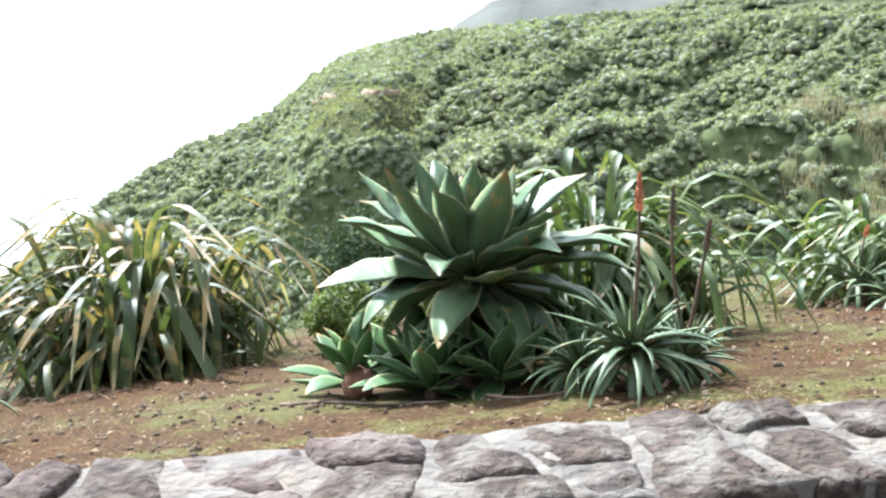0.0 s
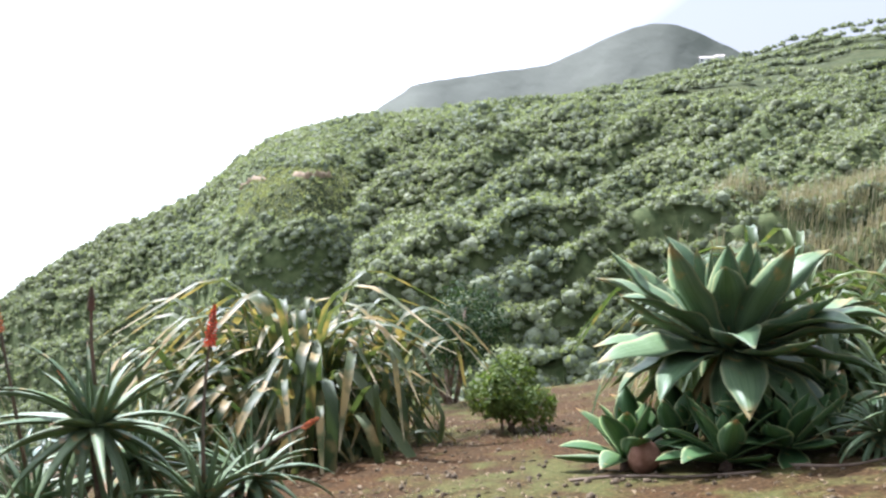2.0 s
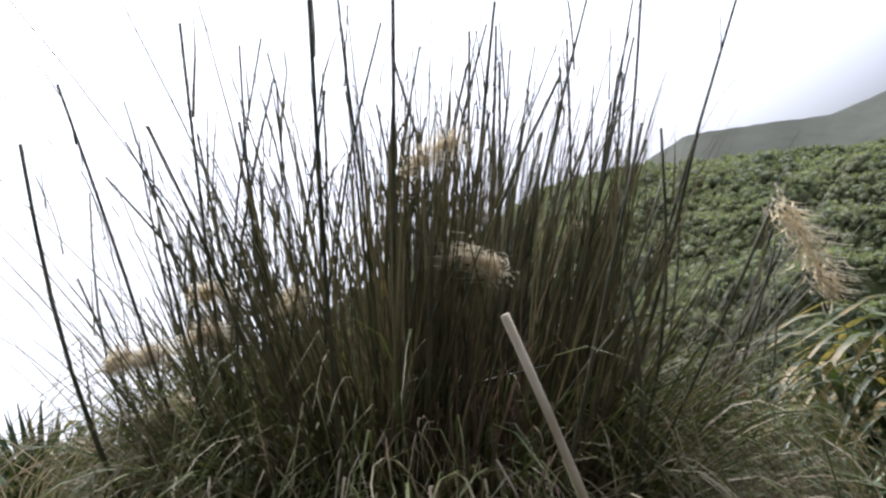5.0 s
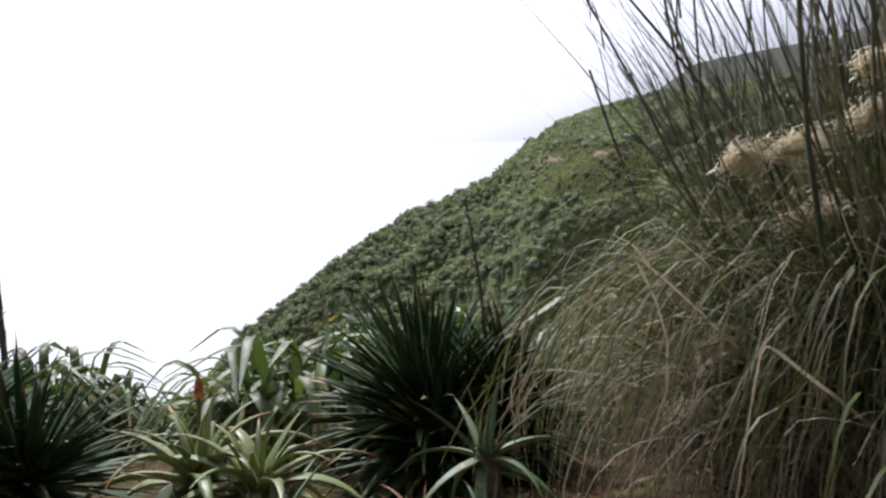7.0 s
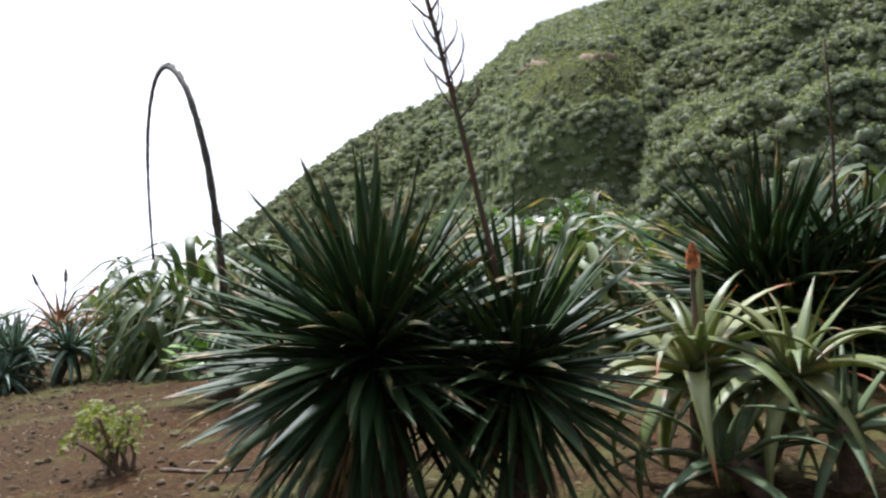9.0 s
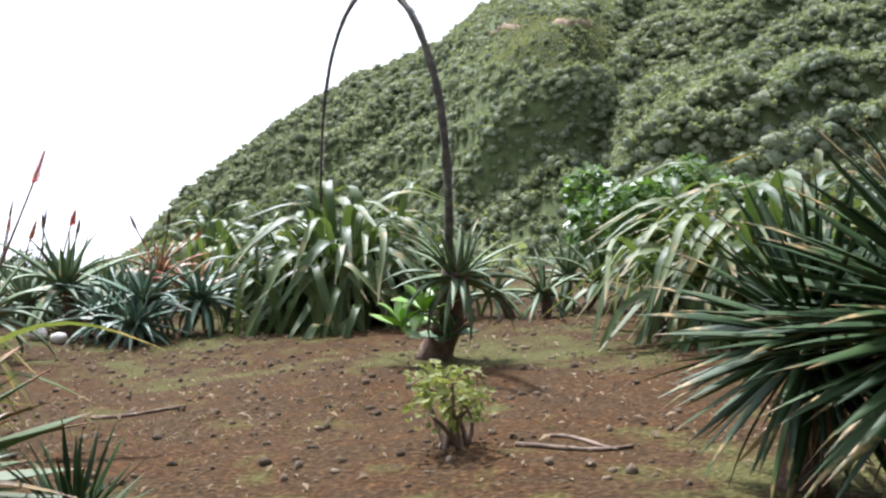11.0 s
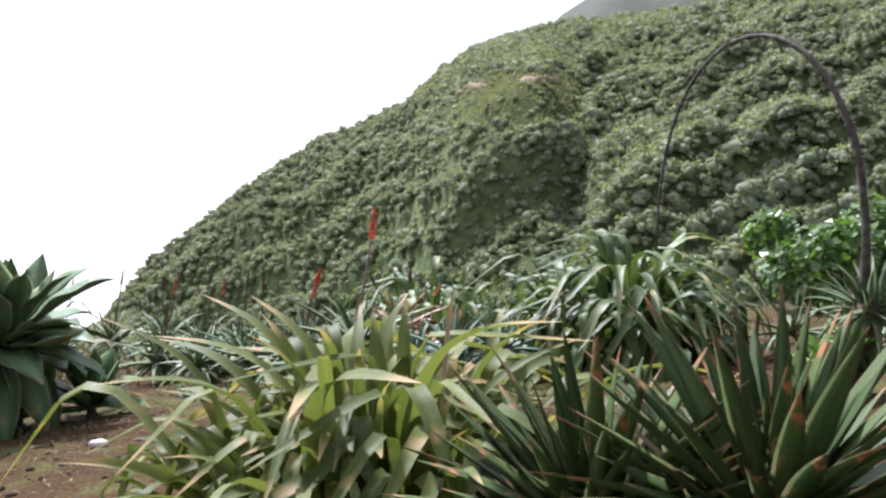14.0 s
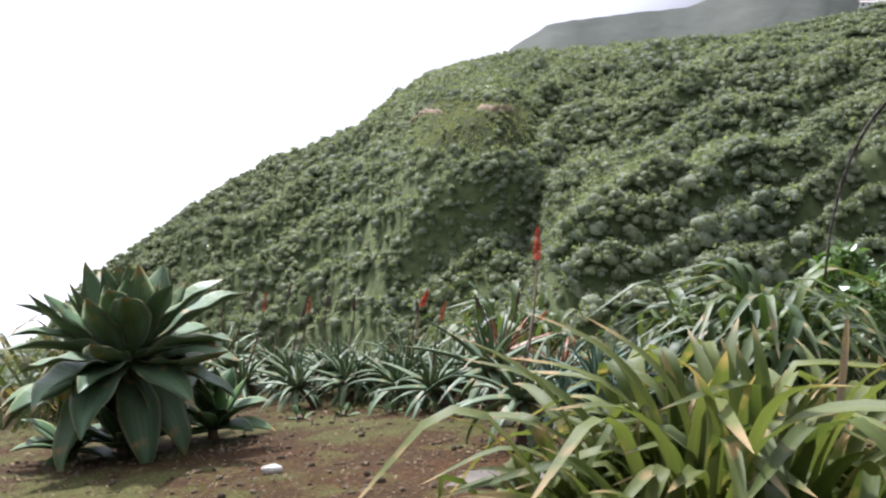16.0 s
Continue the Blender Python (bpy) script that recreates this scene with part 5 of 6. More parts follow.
def branched_stalk(root, foot, top, seed, r0=0.014, branches=30, first=0.45, reach=0.13):
    rnd = random.Random(seed)
    foot, top = Vector(foot), Vector(top)
    pts = arc(foot, top, (0.02, 0.0, 0), 12)
    st = part("flower_stalk", tube("flower_stalk", M_STALK, pts, [r0 * (1 - 0.75 * i / 12) for i in range(13)], 7, 0.3, seed), root, label="dry branched flower stalk")
    d = (top - foot).normalized()
    for i in range(branches):
        f = first + (1 - first) * i / branches
        p = foot.lerp(top, f) + Vector((0.02, 0, 0)) * math.sin(math.pi * f)
        a = i * 2.4 + rnd.uniform(-0.4, 0.4)
        ln = reach * (1.15 - 0.75 * (f - first) / (1 - first)) * rnd.uniform(0.8, 1.2)
        out = Vector((math.cos(a), math.sin(a) * 0.8, 0.25))
        q = p + out * ln * 0.55 + d * ln * 0.75
        me = tube("branch", M_STALK, arc(p, q, out * ln * 0.18, 6), [0.0024 - 0.00026 * k for k in range(7)], 5, 0.9, i + seed)
        part("branch", me, st)


branched_stalk(yk, (0.02, 0.01, 0.28), (-0.33, -0.04, 1.76), 56, 0.0085, 46, 0.45, 0.09)
y3 = bpy.data.objects["yucca"]
branched_stalk(y3, (0.24, 0.14, 0.3), (0.16, 0.06, 1.28), 58, 0.01, 9, 0.6, 0.05)
aloe(-6.82, 2.8, ((0, 0, 0.36, 0.42), (0.22, -0.06, 0.34, 0.36)), 61, "yellowing aloe with thick recurved leaves and a fading flower", ALOE_YELLOW, spikes=((-0.02, 0.06, 0.58, M_ORANGE),), leaves=32, low=-50, wide=1.2, order=((0, 1), (1, 2), (2, 2), (2, 2)))
aloe(-6.5, 2.62, ((0, 0, 0.2, 0.3), (-0.25, -0.05, 0.14, 0.3), (0.28, 0.05, 0.12, 0.24)), 62, "low green aloe under the yellowing one", leaves=16)
aloe(-6.0, 3.0, ((0, 0, 0.38, 0.32), (0.05, -0.2, 0.12, 0.26)), 63, "pale green aloe with outstretched leaves on bare earth", leaves=15)
aloe(-6.25, 3.15, ((0, 0, 0.08, 0.2),), 64, "small withered reddish aloe on bare earth", ALOE_RED, leaves=14)

# ---- open ground with the bowed agave ----
leafy_bush("shrub", -8.68, 3.11, (0.34, 0.28, 0.27), 290, 0.03, M_SHRUB, 71, "small pale yellow-green shrub on a woody stem", "shrub", stems=9, lobes=9, leaf_shape=1.4, up=0.02)


def bowed_agave(x, y):
    root = agave(x, y, 0.31, 0.44, 72, "grey-green agave whose tall flower stalk bows over to the ground", 48, (0.12, -0.03), group="", meshes=ALOE, low=-40, order=((3, 0), (0, 4), (0, 1), (1, 2)))
    g = root.location
    foot, apex, tip = Vector((-9.02, 4.63, -1.55)) - g, Vector((-9.4, 4.98, -0.40)) - g, Vector((-9.88, 5.46, -1.5)) - g
    pts = []
    for i in range(41):
        t = i / 40
        a = math.pi * (0.0 + t)
        horiz = (1 - math.cos(a)) / 2
        p = foot.lerp(tip, horiz)
        p.z = foot.z + (tip.z - foot.z) * horiz + (apex.z - (foot.z + tip.z) / 2) * math.sin(a) ** 0.8
        pts.append(p)
    part("flower_stalk", tube("flower_stalk", M_STALK_DARK, pts, [0.0185 - 0.013 * (i / 40) ** 0.7 for i in range(41)], 8, 0.35, 5), root, label="dark bowed flower stalk covered in seed scars")
    # withered bracts along the stalk
    rnd = random.Random(4)
    verts, faces = [], []
    for i in range(1300):
        f = rnd.random() ** 1.2 * 0.97
        k = int(f * 40)
        p = pts[k].lerp(pts[k + 1], f * 40 - k)
        a = rnd.uniform(0, 6.28)
        out = Vector((math.cos(a), math.sin(a) * 0.7, math.sin(a) * 0.7))
        r = 0.0185 - 0.012 * f
        sd = Vector((-math.sin(a), math.cos(a), 0.2)) * 0.004
        j = len(verts)
        verts += [p + out * r * 0.8 + sd, p + out * r * 0.8 - sd, p + out * (r + rnd.uniform(0.008, 0.024)) + Vector((0, 0, 0.006))]
        faces.append((j, j + 1, j + 2))
    tagged(part("bract_cover", mesh_of("bract_cover", verts, faces, [(0.5, 0.5)] * len(verts), (M_STALK_DARK,), smooth=False), root, label="withered bracts along the stalk"), kind="stuff")
    rnd = random.Random(6)
    for c in ((-0.1, -0.12, 0.2), (0.1, -0.1, 0.16), (0.0, -0.14, 0.28)):
        rosette(root, rnd, c, LIME if c[0] < 0.05 else AGAVE_PUP, 9, 0.16, 80, -10, rnd.uniform(0, 360), core=0.01)
    return root


bowed_agave(-9.1, 4.66)
flax(-10.0, 6.25, 298, 1.24, 0.42, 73, "rounded olive-green flax clump with bent shining leaves", FLAX_YELLOW, wide=1.0, inner=0.9, el=(88, 48))
leafy_bush("broadleaf_shrub", -7.2, 6.9, (1.6, 0.9, 0.62), 2200, 0.1, M_VINE, 98, "low leafy shrub with broad green leaves", "shrub", lobes=10, leaf_shape=1.6)
flax(-7.62, 5.25, 290, 1.22, 0.38, 74, "bright yellow-green flax clump with leaning leaves", FLAX_YELLOW, dry=20, inner=0.7, wide=0.9, el=(88, 48))
leafy_bush("broadleaf_shrub", -8.1, 8.9, (1.9, 1.0, 0.8), 3200, 0.1, M_VINE, 75, "leafy shrub with broad bright green leaves", "shrub", lobes=12, leaf_shape=1.6)
aloe(-8.75, 6.0, ((0, 0, 0.2, 0.37), (0.3, 0.15, 0.24, 0.39), (-0.3, 0.1, 0.2, 0.37), (0.55, 0.05, 0.18, 0.34), (0.1, 0.35, 0.28, 0.37)), 76, "low grey-green aloe clump behind the bowed agave", leaves=20)
aloe(-11.0, 5.6, ((0, 0, 0.28, 0.42), (0.25, 0.2, 0.28, 0.4), (-0.25, 0.15, 0.24, 0.38), (0.05, -0.2, 0.16, 0.34), (-0.2, -0.12, 0.16, 0.32)), 77, "dense bluish green aloe clump", ALOE_BLUE, leaves=40, low=-60)
aloe(-11.6, 6.9, ((0, 0, 0.3, 0.44), (0.4, -0.3, 0.2, 0.37)), 78, "reddish aloe clump with spent flowers", ALOE_RED, spikes=((0.1, 0, 0.7, M_STALK), (0.3, 0.1, 0.55, M_ORANGE), (-0.2, 0, 0.65, M_STALK)), leaves=28)
aloe(-11.6, 5.75, ((0, 0, 0.34, 0.54), (-0.35, 0.1, 0.2, 0.41)), 79, "tall grey-green aloe with a red flower spike", spikes=((-0.3, 0.2, 0.6, M_ORANGE),), leaves=28)
aloe(-11.9, 6.25, ((0, 0, 0.2, 0.39), (0.3, -0.05, 0.2, 0.37), (-0.3, -0.1, 0.2, 0.37)), 95, "low grey-green aloe clump in the row along the bed", leaves=28)
aloe(-12.6, 6.5, ((0, 0, 0.2, 0.39), (0.3, -0.05, 0.2, 0.37), (-0.3, -0.1, 0.2, 0.37)), 96, "low grey-green aloe clump in the row along the bed", leaves=28)
aloe(-13.1, 6.9, ((0, 0, 0.2, 0.39), (0.3, -0.05, 0.25, 0.39), (-0.3, -0.1, 0.2, 0.37)), 97, "grey-green aloe clump with dry flower stalks", spikes=((0.1, 0.1, 0.7, M_STALK), (-0.2, 0.1, 0.75, M_ORANGE)), leaves=28)
aloe(-12.2, 6.6, ((0, 0, 0.25, 0.44), (0.35, 0.1, 0.2, 0.37), (-0.3, 0.0, 0.2, 0.39)), 80, "grey-green aloe clump with orange flower spikes", spikes=((0.1, 0.1, 0.72, M_RED), (0.0, 0.3, 0.6, M_STALK)), leaves=28)
aloe(-12.75, 7.1, ((0, 0, 0.22, 0.41), (0.3, -0.1, 0.15, 0.37), (-0.4, 0.1, 0.2, 0.37)), 81, "grey-green aloe clump at the foot of the hill view", spikes=((0.05, 0.1, 0.7, M_STALK), (-0.3, 0.2, 0.65, M_ORANGE)), leaves=28)
aloe(-13.4, 7.6, ((0, 0, 0.25, 0.44), (0.4, 0.0, 0.2, 0.37), (-0.4, 0.1, 0.25, 0.41)), 82, "grey-green aloe clump with thin dry flower stalks", spikes=((0.1, 0.1, 0.85, M_STALK), (-0.2, 0.2, 0.8, M_STALK), (0.4, 0.1, 0.8, M_STALK)), leaves=28)
aloe(-11.4, 4.75, ((0, 0, 0.3, 0.42),), 83, "grey-green aloe with a tall red flower spike", spikes=((0.03, 0.55, 0.98, M_RED),))
flax(-11.6, 8.0, 120, 1.1, 0.4, 84, "grey-green flax clump behind the aloes", FLAX_YELLOW)
flax(-14.6, 6.9, 140, 1.1, 0.5, 85, "grey-green flax clump beside an agave")
aloe(-14.6, 8.4, ((0, 0, 0.3, 0.49), (0.5, 0.1, 0.3, 0.49), (-0.5, 0, 0.3, 0.49)), 86, "distant grey-green aloe clump above the sea", spikes=((0.1, 0.1, 0.9, M_STALK), (-0.4, 0.1, 0.8, M_ORANGE), (0.5, 0.1, 0.85, M_STALK)), leaves=28)
agave(-13.44, 5.0, 0.64, 0.55, 87, "large grey-green agave with offsets at its foot", 66, low=-44, wide=1.05)
pup(-13.75, 4.95, 0.3, 112, "young grey-green agave offset under the large one", 20)
pup(-13.45, 4.92, 0.34, 113, "young grey-green agave offset under the large one", 20)
pup(-13.1, 5.3, 0.36, 88, "young blue-green agave offset beside the large one", 22)
for i, (px, py) in enumerate(((-12.75, 5.85), (-12.5, 5.95), (-12.2, 5.9), (-12.0, 5.85), (-11.9, 6.0))):
    pup(px, py, 0.09, 90 + i, "tiny agave seedling in the litter", 8)

# ---- near bed below the wall's far end ----
ye = yucca(-9.78, 2.08, ((0, 0, 0.18, 0.5), (-0.36, 0.1, 0.15, 0.46)), 101, "broad-leaved yucca with brown torn leaf edges", YUCCA_OLD, n=130, low=-14, dead=26, wide=0.74)
for i in range(26):
    set_leaf(ye, YUCCA_DEAD[i % 2], (RND.uniform(-0.3, 0.08), RND.uniform(0, 0.12), 0.18), RND.uniform(0, 360), RND.uniform(0, 80), RND.uniform(0.3, 0.48), RND.uniform(-60, 60), "dead_leaf", wide=0.8)
yucca(-9.36, 2.3, ((0, 0, 0.05, 0.19),), 102, "small green yucca beside the broad-leaved one", n=60, low=0, dead=6)
lily = flax(-10.78, 2.7, 296, 1.05, 0.4, 103, "broad strap-leaved lily clump with bent leaves", LILY, dry=8, wide=0.95, inner=0.7, el=(89, 34), kind_name="lily_clump", category="lily")

set_leaf(lily, DRY[2], (0.22, -0.05, 0.47), 0, 85, 0.35, 50, "withered_leaf", wide=1.0)
for lx, ly, turn, rise, size in ((0.16, -0.08, 20, 82, 1.0), (-0.05, 0.0, 160, 86, 1.1), (-0.2, 0.05, 200, 80, 0.9), (0.3, 0.02, 10, 70, 0.95)):
    set_leaf(lily, LILY[-2], (lx, ly, 0.0), turn, rise, size, turn, wide=0.9)


# ---- loose things on the ground ----
def rock(x, y, size, seed, mat, label, name="stone"):
    p = at_ground(x, y)
    thing(name, (p[0], p[1], p[2] + size[2] * 0.38), label, "stone", "loose stones in the garden", lump(name, mat, size, seed))


rock(-0.37, 4.52, (0.14, 0.13, 0.16), 3, M_ROCK, "rounded red-brown stone before an agave")
rock(-12.45, 4.2, (0.1, 0.07, 0.05), 4, M_PALE_ROCK, "pale flat stone on mossy soil")
rock(-11.5, 5.3, (0.12, 0.1, 0.08), 5, M_PALE_ROCK, "whitish stone beside an aloe")
rock(-11.36, 5.28, (0.09, 0.09, 0.07), 6, M_PALE_ROCK, "whitish stone beside an aloe")


def stick(name, p, q, r, mat, label, seed, bow=0.05):
    a, b = Vector(at_ground(*p)), Vector(at_ground(*q))
    pts = []
    for i in range(13):
        t = i / 12
        x, y = a.x + (b.x - a.x) * t, a.y + (b.y - a.y) * t + bow * math.sin(t * 4 + seed)
        pts.append(Vector((x, y, at_ground(x, y)[2] + r * 0.7)) - a)
    thing(name, a, label, "stick", "", tube(name, mat, pts, [r * (1 - 0.4 * i / 12) for i in range(13)], 6, 0.3, seed))


stick("fallen_branch", (-0.68, 4.38), (0.02, 4.3), 0.008, M_BARK, "thin bare branch lying on the soil", 1, 0.09)
stick("fallen_branch", (0.1, 4.36), (0.5, 4.16), 0.007, M_BARK, "thin bare branch lying on the soil", 9, 0.08)
for k, (p, q) in enumerate((((-8.5, 3.06), (-8.18, 3.13)), ((-8.42, 3.2), (-8.22, 3.12)))):
    stick("fallen_branch", p, q, 0.0075, M_BARK, "thin crooked branch lying beside the shrub", 2 + k * 5, 0.05)
stick("fallen_branch", (-6.2, 3.4), (-5.6, 3.55), 0.008, M_BARK, "thin twig under the yucca", 3)
stick("fallen_branch", (-10.1, 3.6), (-9.8, 3.65), 0.008, M_BARK, "short twig on bare earth", 4)

slab = [(-0.28, -0.13), (0.3, -0.16), (0.34, 0.1), (-0.2, 0.15)]
sp = at_ground(-11.55, 4.0)
sv = [(x, y, 0.1311 * x - 0.1724 * y + z) for z in (-0.05, 0.006) for x, y in slab]
thing("concrete_slab", sp, "worn concrete slab sunk in the soil", "slab", "", mesh_of("slab", sv, [(3, 2, 1, 0), (4, 5, 6, 7), (0, 1, 5, 4), (1, 2, 6, 5), (2, 3, 7, 6), (3, 0, 4, 7)], mats=(M_CONCRETE,), smooth=False))


def build_litter():
    rng = np.random.default_rng(31)
    n = 36000
    x, y = rng.uniform(-15.5, 3.5, n), rng.uniform(2.7, 8.8, n)
    dens = hash_noise(x, y, 0.9) + 0.4 * hash_noise(x, y, 0.25)
    ok = dens > rng.uniform(-1.2, 0.6, n)
    x, y = x[ok], y[ok]
    n = len(x)
    z = ground_height(x, y) + rng.uniform(0.003, 0.014, n)
    c = np.stack([x, y, z], 1)
    a = rng.uniform(0, 2 * math.pi, n)
    tan = np.stack([np.cos(a), np.sin(a), rng.uniform(-0.25, 0.25, n)], 1)
    bit = np.stack([-np.sin(a), np.cos(a), rng.uniform(-0.25, 0.25, n)], 1)
    s = rng.uniform(0.004, 0.015, n)[:, None] * rng.choice([1, 1, 1, 1.7], n)[:, None]
    w = rng.uniform(0.15, 0.6, n)[:, None]
    up = np.array([0, 0, 1.0]) * s * 0.35
    v = np.stack([c - tan * s, c - bit * s * w + up, c + tan * s, c + bit * s * w + up], 1).reshape(-1, 3)
    uv = np.tile(np.array([(0.5, 0), (0, 0.5), (0.5, 1), (1, 0.5)]), (n, 1))
    tagged(new("leaf_litter", quads_mesh("leaf_litter", v, np.arange(4 * n).reshape(-1, 4), uv, (M_LITTER,))), "dry fallen leaf scraps scattered over the soil", "leaf litter", kind="stuff")


def build_turf():
    rng = np.random.default_rng(33)
    n = 60000
    x, y = rng.uniform(-16, 4, n), rng.uniform(2.75, 10.2, n)
    ok = (hash_noise(x, y, 0.8) + 0.5 * hash_noise(x + 3, y, 0.3) + 0.06 * (y - 5)) > 0.3 + 0.25 * rng.random(n)
    x, y = x[ok], y[ok]
    n = len(x)
    b = np.stack([x, y, ground_height(x, y) - 0.004], 1)
    me = strip_field("short_grass", M_TURF, b, rng.uniform(0.01, 0.045, n), rng.uniform(-0.03, 0.03, (n, 2)), 0.004, 3, rng, 0.6)
    tagged(new("short_grass", me), "short yellow-green grass in thin patches", "grass", kind="stuff")


def build_pebbles():
    rng = np.random.default_rng(35)
    bm = bmesh.new()
    bmesh.ops.create_icosphere(bm, subdivisions=1, radius=1.0)
    sp_v = np.array([v.co[:] for v in bm.verts])
    tri = np.array([[v.index for v in f.verts] for f in bm.faces])
    bm.free()
    n = 6500
    x, y = rng.uniform(-15, 3, n), rng.uniform(2.7, 7.0, n)
    c = np.stack([x, y, ground_height(x, y)], 1)
    s = (0.004 + 0.016 * rng.random((n, 1, 1)) ** 2) * rng.uniform(0.6, 1.3, (n, 1, 3))
    v = (c[:, None] + sp_v[None] * s * (1 + 0.2 * rng.standard_normal((n, len(sp_v), 1)))).reshape(-1, 3)
    f = (tri[None] + (np.arange(n) * len(sp_v))[:, None, None]).reshape(-1, 3)
    tagged(new("pebbles", mesh_of("pebbles", v, [tuple(t) for t in f], mats=(M_CLOD,))), "small grey and brown pebbles on the soil", "pebbles", kind="stuff")


build_litter()
build_turf()
build_pebbles()


# ---- scrub on the slope below the garden ----
def build_scrub():
    rng = np.random.default_rng(37)
    n = 300
    x = rng.uniform(-26, 14, n)
    y = garden_edge(x) + rng.uniform(0.8, 30, n) ** 1.0
    z = ground_height(x, y)
    R = rng.uniform(0.4, 1.0, n)
    m = np.clip((R * 260).astype(int), 60, 300)
    who = np.repeat(np.arange(n), m)
    k = len(who)
    d = rng.standard_normal((k, 3))
    d[:, 2] = np.abs(d[:, 2])
    d /= np.linalg.norm(d, axis=1)[:, None]
    c = np.stack([x, y, z], 1)[who] + d * (R[who] * rng.uniform(0.4, 1.05, k))[:, None]
    nrm = d + 0.6 * rng.standard_normal((k, 3))
    nrm /= np.linalg.norm(nrm, axis=1)[:, None]
    tan = np.cross(nrm, rng.standard_normal((k, 3)))
    tan /= np.linalg.norm(tan, axis=1)[:, None]
    bit = np.cross(nrm, tan)
    s = rng.uniform(0.05, 0.1, k)[:, None]
    v = np.stack([c - tan * s, c - bit * s * 0.5, c + tan * s, c + bit * s * 0.5], 1).reshape(-1, 3)
    uv = np.tile(np.array([(0.5, 0), (0, 0.5), (0.5, 1), (1, 0.5)]), (k, 1))
    tagged(new("slope_scrub", quads_mesh("slope_scrub", v, np.arange(4 * k).reshape(-1, 4), uv, (M_HILL_HAZED,))), "low green scrub in haze-paled foliage colour on the slope below the garden", "scrub", kind="stuff")


build_scrub()


# ---- roadside wall ----
def wall_frame(x):
    """A point on the wall's back edge, the way along it and the way across it towards the road."""
    y = float(wall_line(np.array(x)))
    y2 = float(wall_line(np.array(x + 0.01)))
    d = Vector((0.01, y2 - y, 0)).normalized()
    return Vector((x, y, 0)), d, Vector((d.y, -d.x, 0))


def wall_top(x):
    return -0.1 + 0.06 * x if x > -1.5 else -0.19 + 0.131 * (x + 1.5) - 0.08 * min(1, (-1.5 - x) / 2)


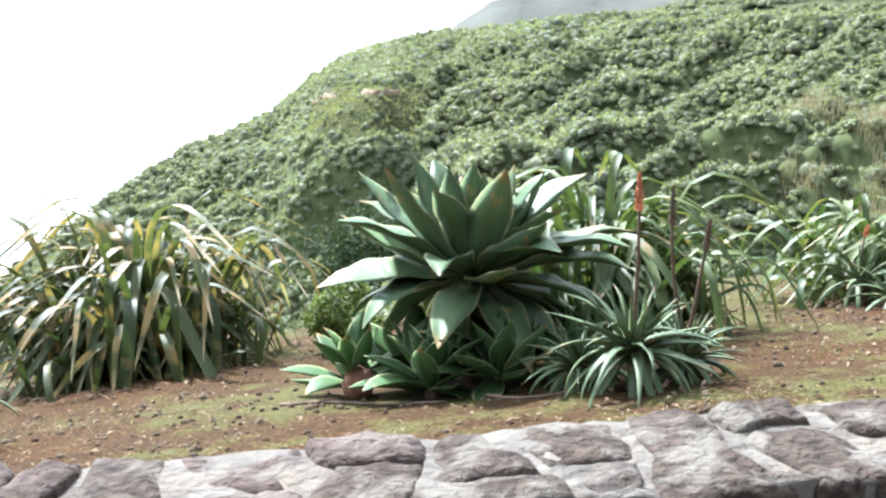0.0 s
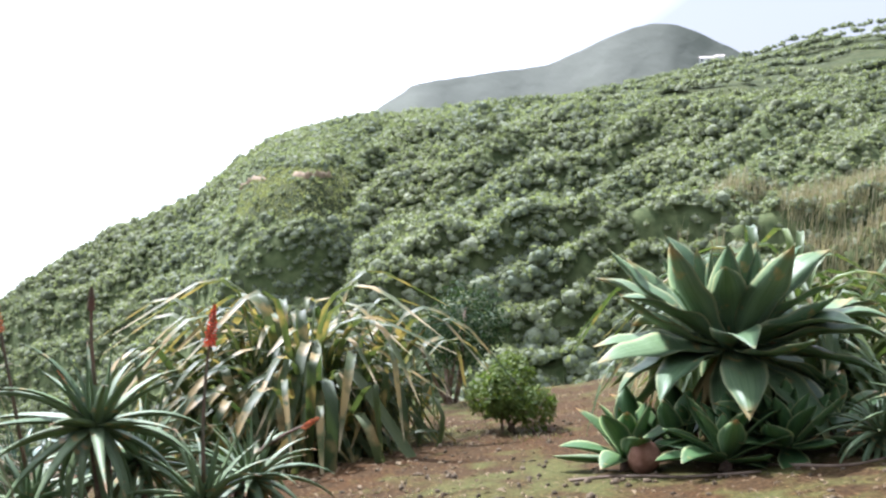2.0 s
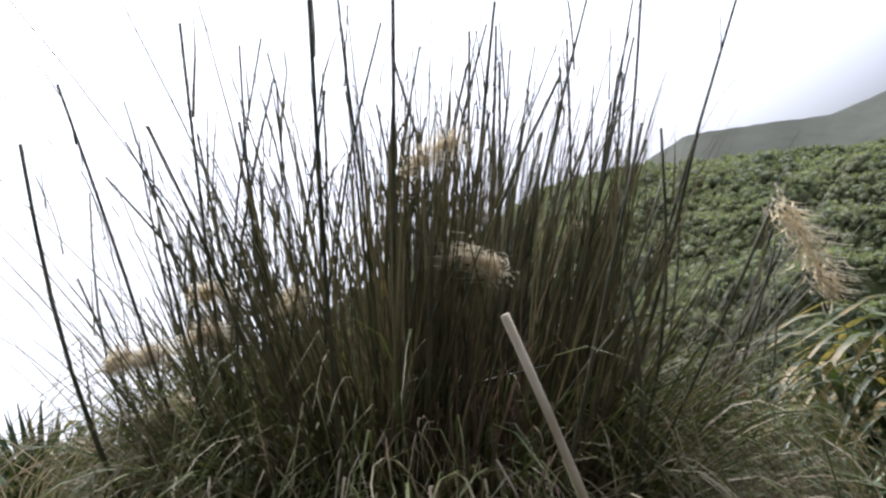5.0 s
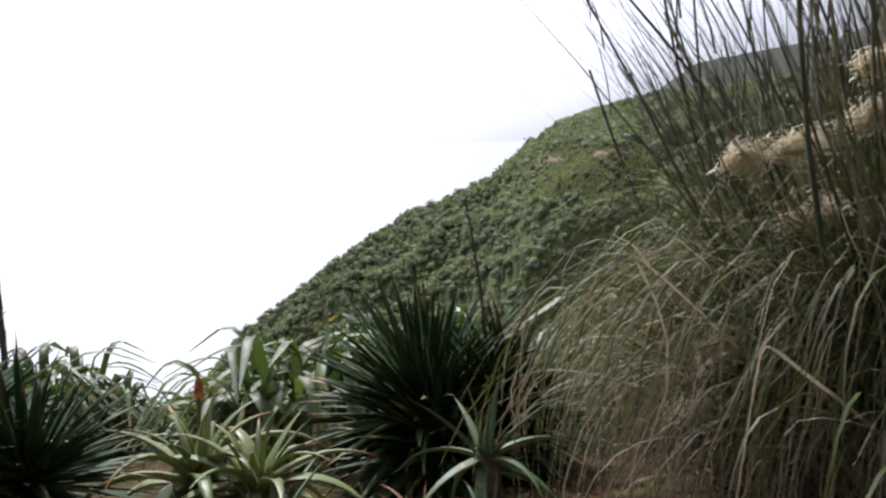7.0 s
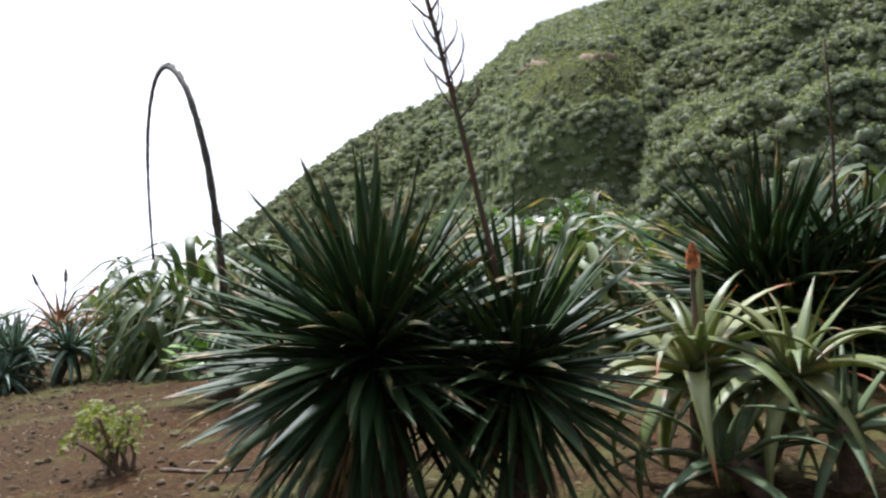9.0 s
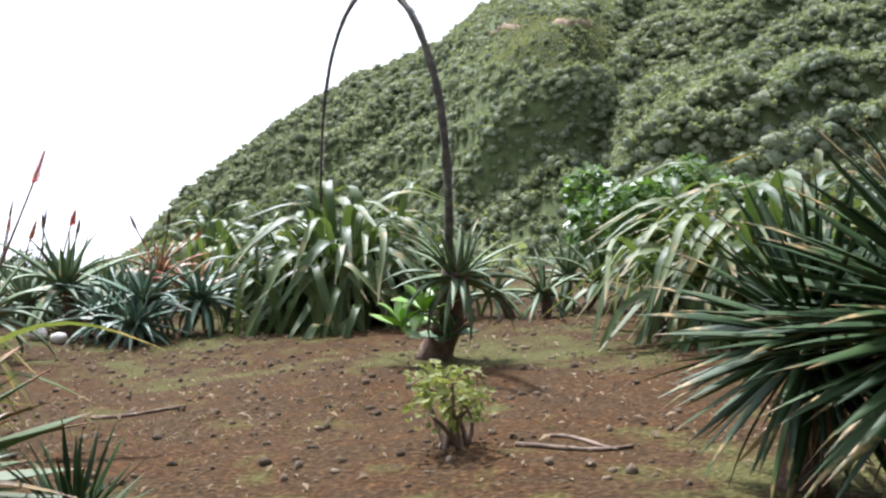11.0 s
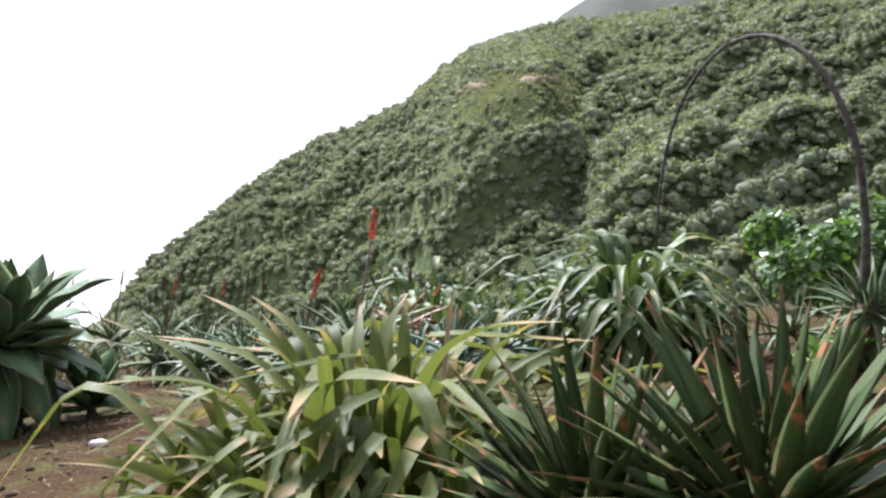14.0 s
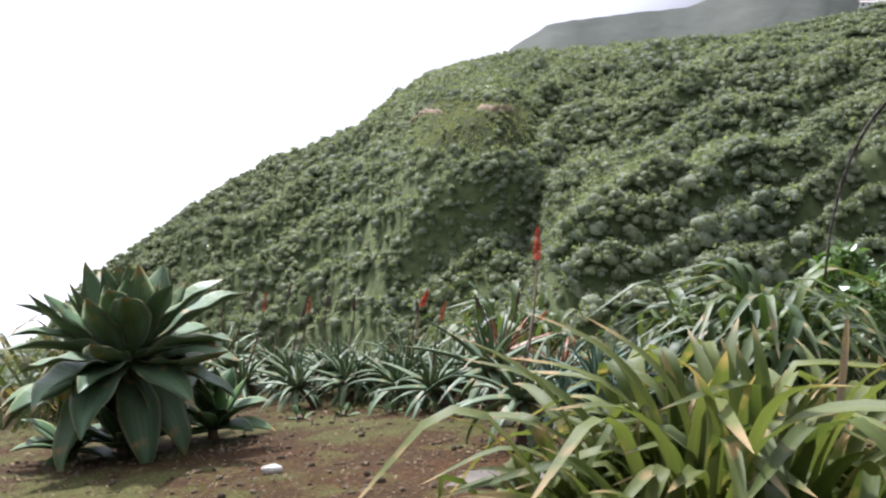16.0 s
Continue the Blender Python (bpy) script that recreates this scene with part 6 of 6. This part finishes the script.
def build_wall():
    xs = np.linspace(-16, 8, 400)
    across = ((0.02, -9), (0.02, 0), (0.08, 0), (0.14, 0), (0.2, 0), (0.26, 0), (0.32, 0), (0.39, 0), (0.39, -9))
    verts = []
    for x in xs:
        p, d, n = wall_frame(x)
        for off, low in across:
            q = p + n * off
            bump = noise.noise(Vector((x * 7, off * 9, 0))) * 0.012 + noise.noise(Vector((x * 21, off * 24, 5))) * 0.012
            verts.append((q.x, q.y, 0.104 * x - 1.1 if low else wall_top(x) - 0.004 + bump))
    k9 = len(across)
    faces = [(i * k9 + k, (i + 1) * k9 + k, (i + 1) * k9 + k + 1, i * k9 + k + 1) for i in range(len(xs) - 1) for k in range(k9 - 1)]
    faces += [tuple(range(k9)), tuple(range(k9 * len(xs) - k9, k9 * len(xs)))[::-1]]
    wall = tagged(new("wall_road", mesh_of("wall_road", verts, faces, mats=(M_MORTAR,))), "low rubble stone wall with rough pale mortar joints", "wall", kind="structure")
    rnd = random.Random(77)
    mats = (M_STONE, M_STONE_RED, M_STONE_GREY, M_STONE)

    def block(corners, top, depth, up, mat, seed):
        """One rough stone: an uneven polygon of corners, raised along up, with broken edges."""
        mid = sum(corners, Vector()) / len(corners)
        ring = []
        for i, c in enumerate(corners):
            nxt = corners[(i + 1) % len(corners)]
            for f in (0.0, 0.25, 0.5, 0.75):
                p = c.lerp(nxt, f)
                r = 1 - (0.1 if f == 0 else 0.0)
                p = mid + (p - mid) * (r + 0.3 * noise.noise(p * 7 + Vector((seed, 0, 0))) + 0.17 * noise.noise(p * 24))
                ring.append(p)
        n = len(ring)
        verts = [p - up * depth for p in ring]
        for k, (shrink, rise) in enumerate(((1.0, -0.014), (0.93, -0.001), (0.68, 0.003), (0.36, 0.005))):
            for p in ring:
                q = mid + (p - mid) * shrink
                verts.append(q + up * (top + rise + 0.011 * noise.noise(q * 7 + Vector((0, seed, 0))) + 0.013 * noise.noise(q * 22) + 0.006 * noise.noise(q * 55)))
        verts.append(mid + up * (top + 0.005))
        faces = [(k * n + i, k * n + (i + 1) % n, (k + 1) * n + (i + 1) % n, (k + 1) * n + i) for k in range(4) for i in range(n)]
        faces += [(4 * n + i, 4 * n + (i + 1) % n, 5 * n) for i in range(n)]
        part("stone", mesh_of("stone", verts, faces, mats=(mat,)), wall)

    def spot(x, off, z=None):
        p, d, n = wall_frame(x)
        q = p + n * off
        return Vector((q.x, q.y, wall_top(x) if z is None else z))

    # cap: flat stones that take the full width or lie in uneven pairs; then the courses of the road face
    x, lean = -12.5, 0.0
    while x < 4.2:
        ln, nxt = rnd.uniform(0.14, 0.28), rnd.uniform(-0.07, 0.07)
        cutting = rnd.uniform(0.12, 0.29)
        rows = ((0.0, 0.41),) if rnd.random() < 0.1 else ((0.0, cutting), (cutting, 0.41))
        for a, b in rows:
            g = rnd.uniform(0.006, 0.015)
            split = [0.0, rnd.uniform(0.4, 0.6), 1.0] if ln > 0.24 and rnd.random() < 0.5 else [0.0, 1.0]
            for u, v in zip(split, split[1:]):
                def at(w, off):
                    tilt = lean * (1 - w) + nxt * w
                    return spot(x + ln * w + tilt * (off - 0.2) / 0.2 + rnd.uniform(-0.012, 0.012), off + rnd.uniform(-0.014, 0.014))
                e = g / ln
                cs = [at(u + e, a + g), at(u + e, b - g), at((u + v) / 2, b - g), at(v - e, b - g), at(v - e, a + g)]
                block(cs, rnd.uniform(-0.006, 0.014), 0.05, Vector((0, 0, 1)), mats[rnd.randrange(4)], x * 7 + a)
        x, lean = x + ln, nxt
    for course in range(5):
        x = -1.5 + 0.1 * course
        while x < 3.4:
            ln = rnd.uniform(0.16, 0.34)
            p, d, n = wall_frame(x)
            z1, z0 = wall_top(x) - 0.06 - 0.14 * course, wall_top(x) - 0.185 - 0.14 * course
            w = [rnd.uniform(-0.015, 0.015) for _ in range(4)]
            cs = [spot(x + 0.01, 0.4, z0 + w[0]), spot(x + ln - 0.01, 0.4, z0 + w[1]), spot(x + ln - 0.012, 0.4, z1 + w[2]), spot(x + 0.012, 0.4, z1 + w[3])]
            block(cs, rnd.uniform(0.0, 0.025), 0.03, n, mats[rnd.randrange(4)], x * 5 + course)
            x += ln


build_wall()
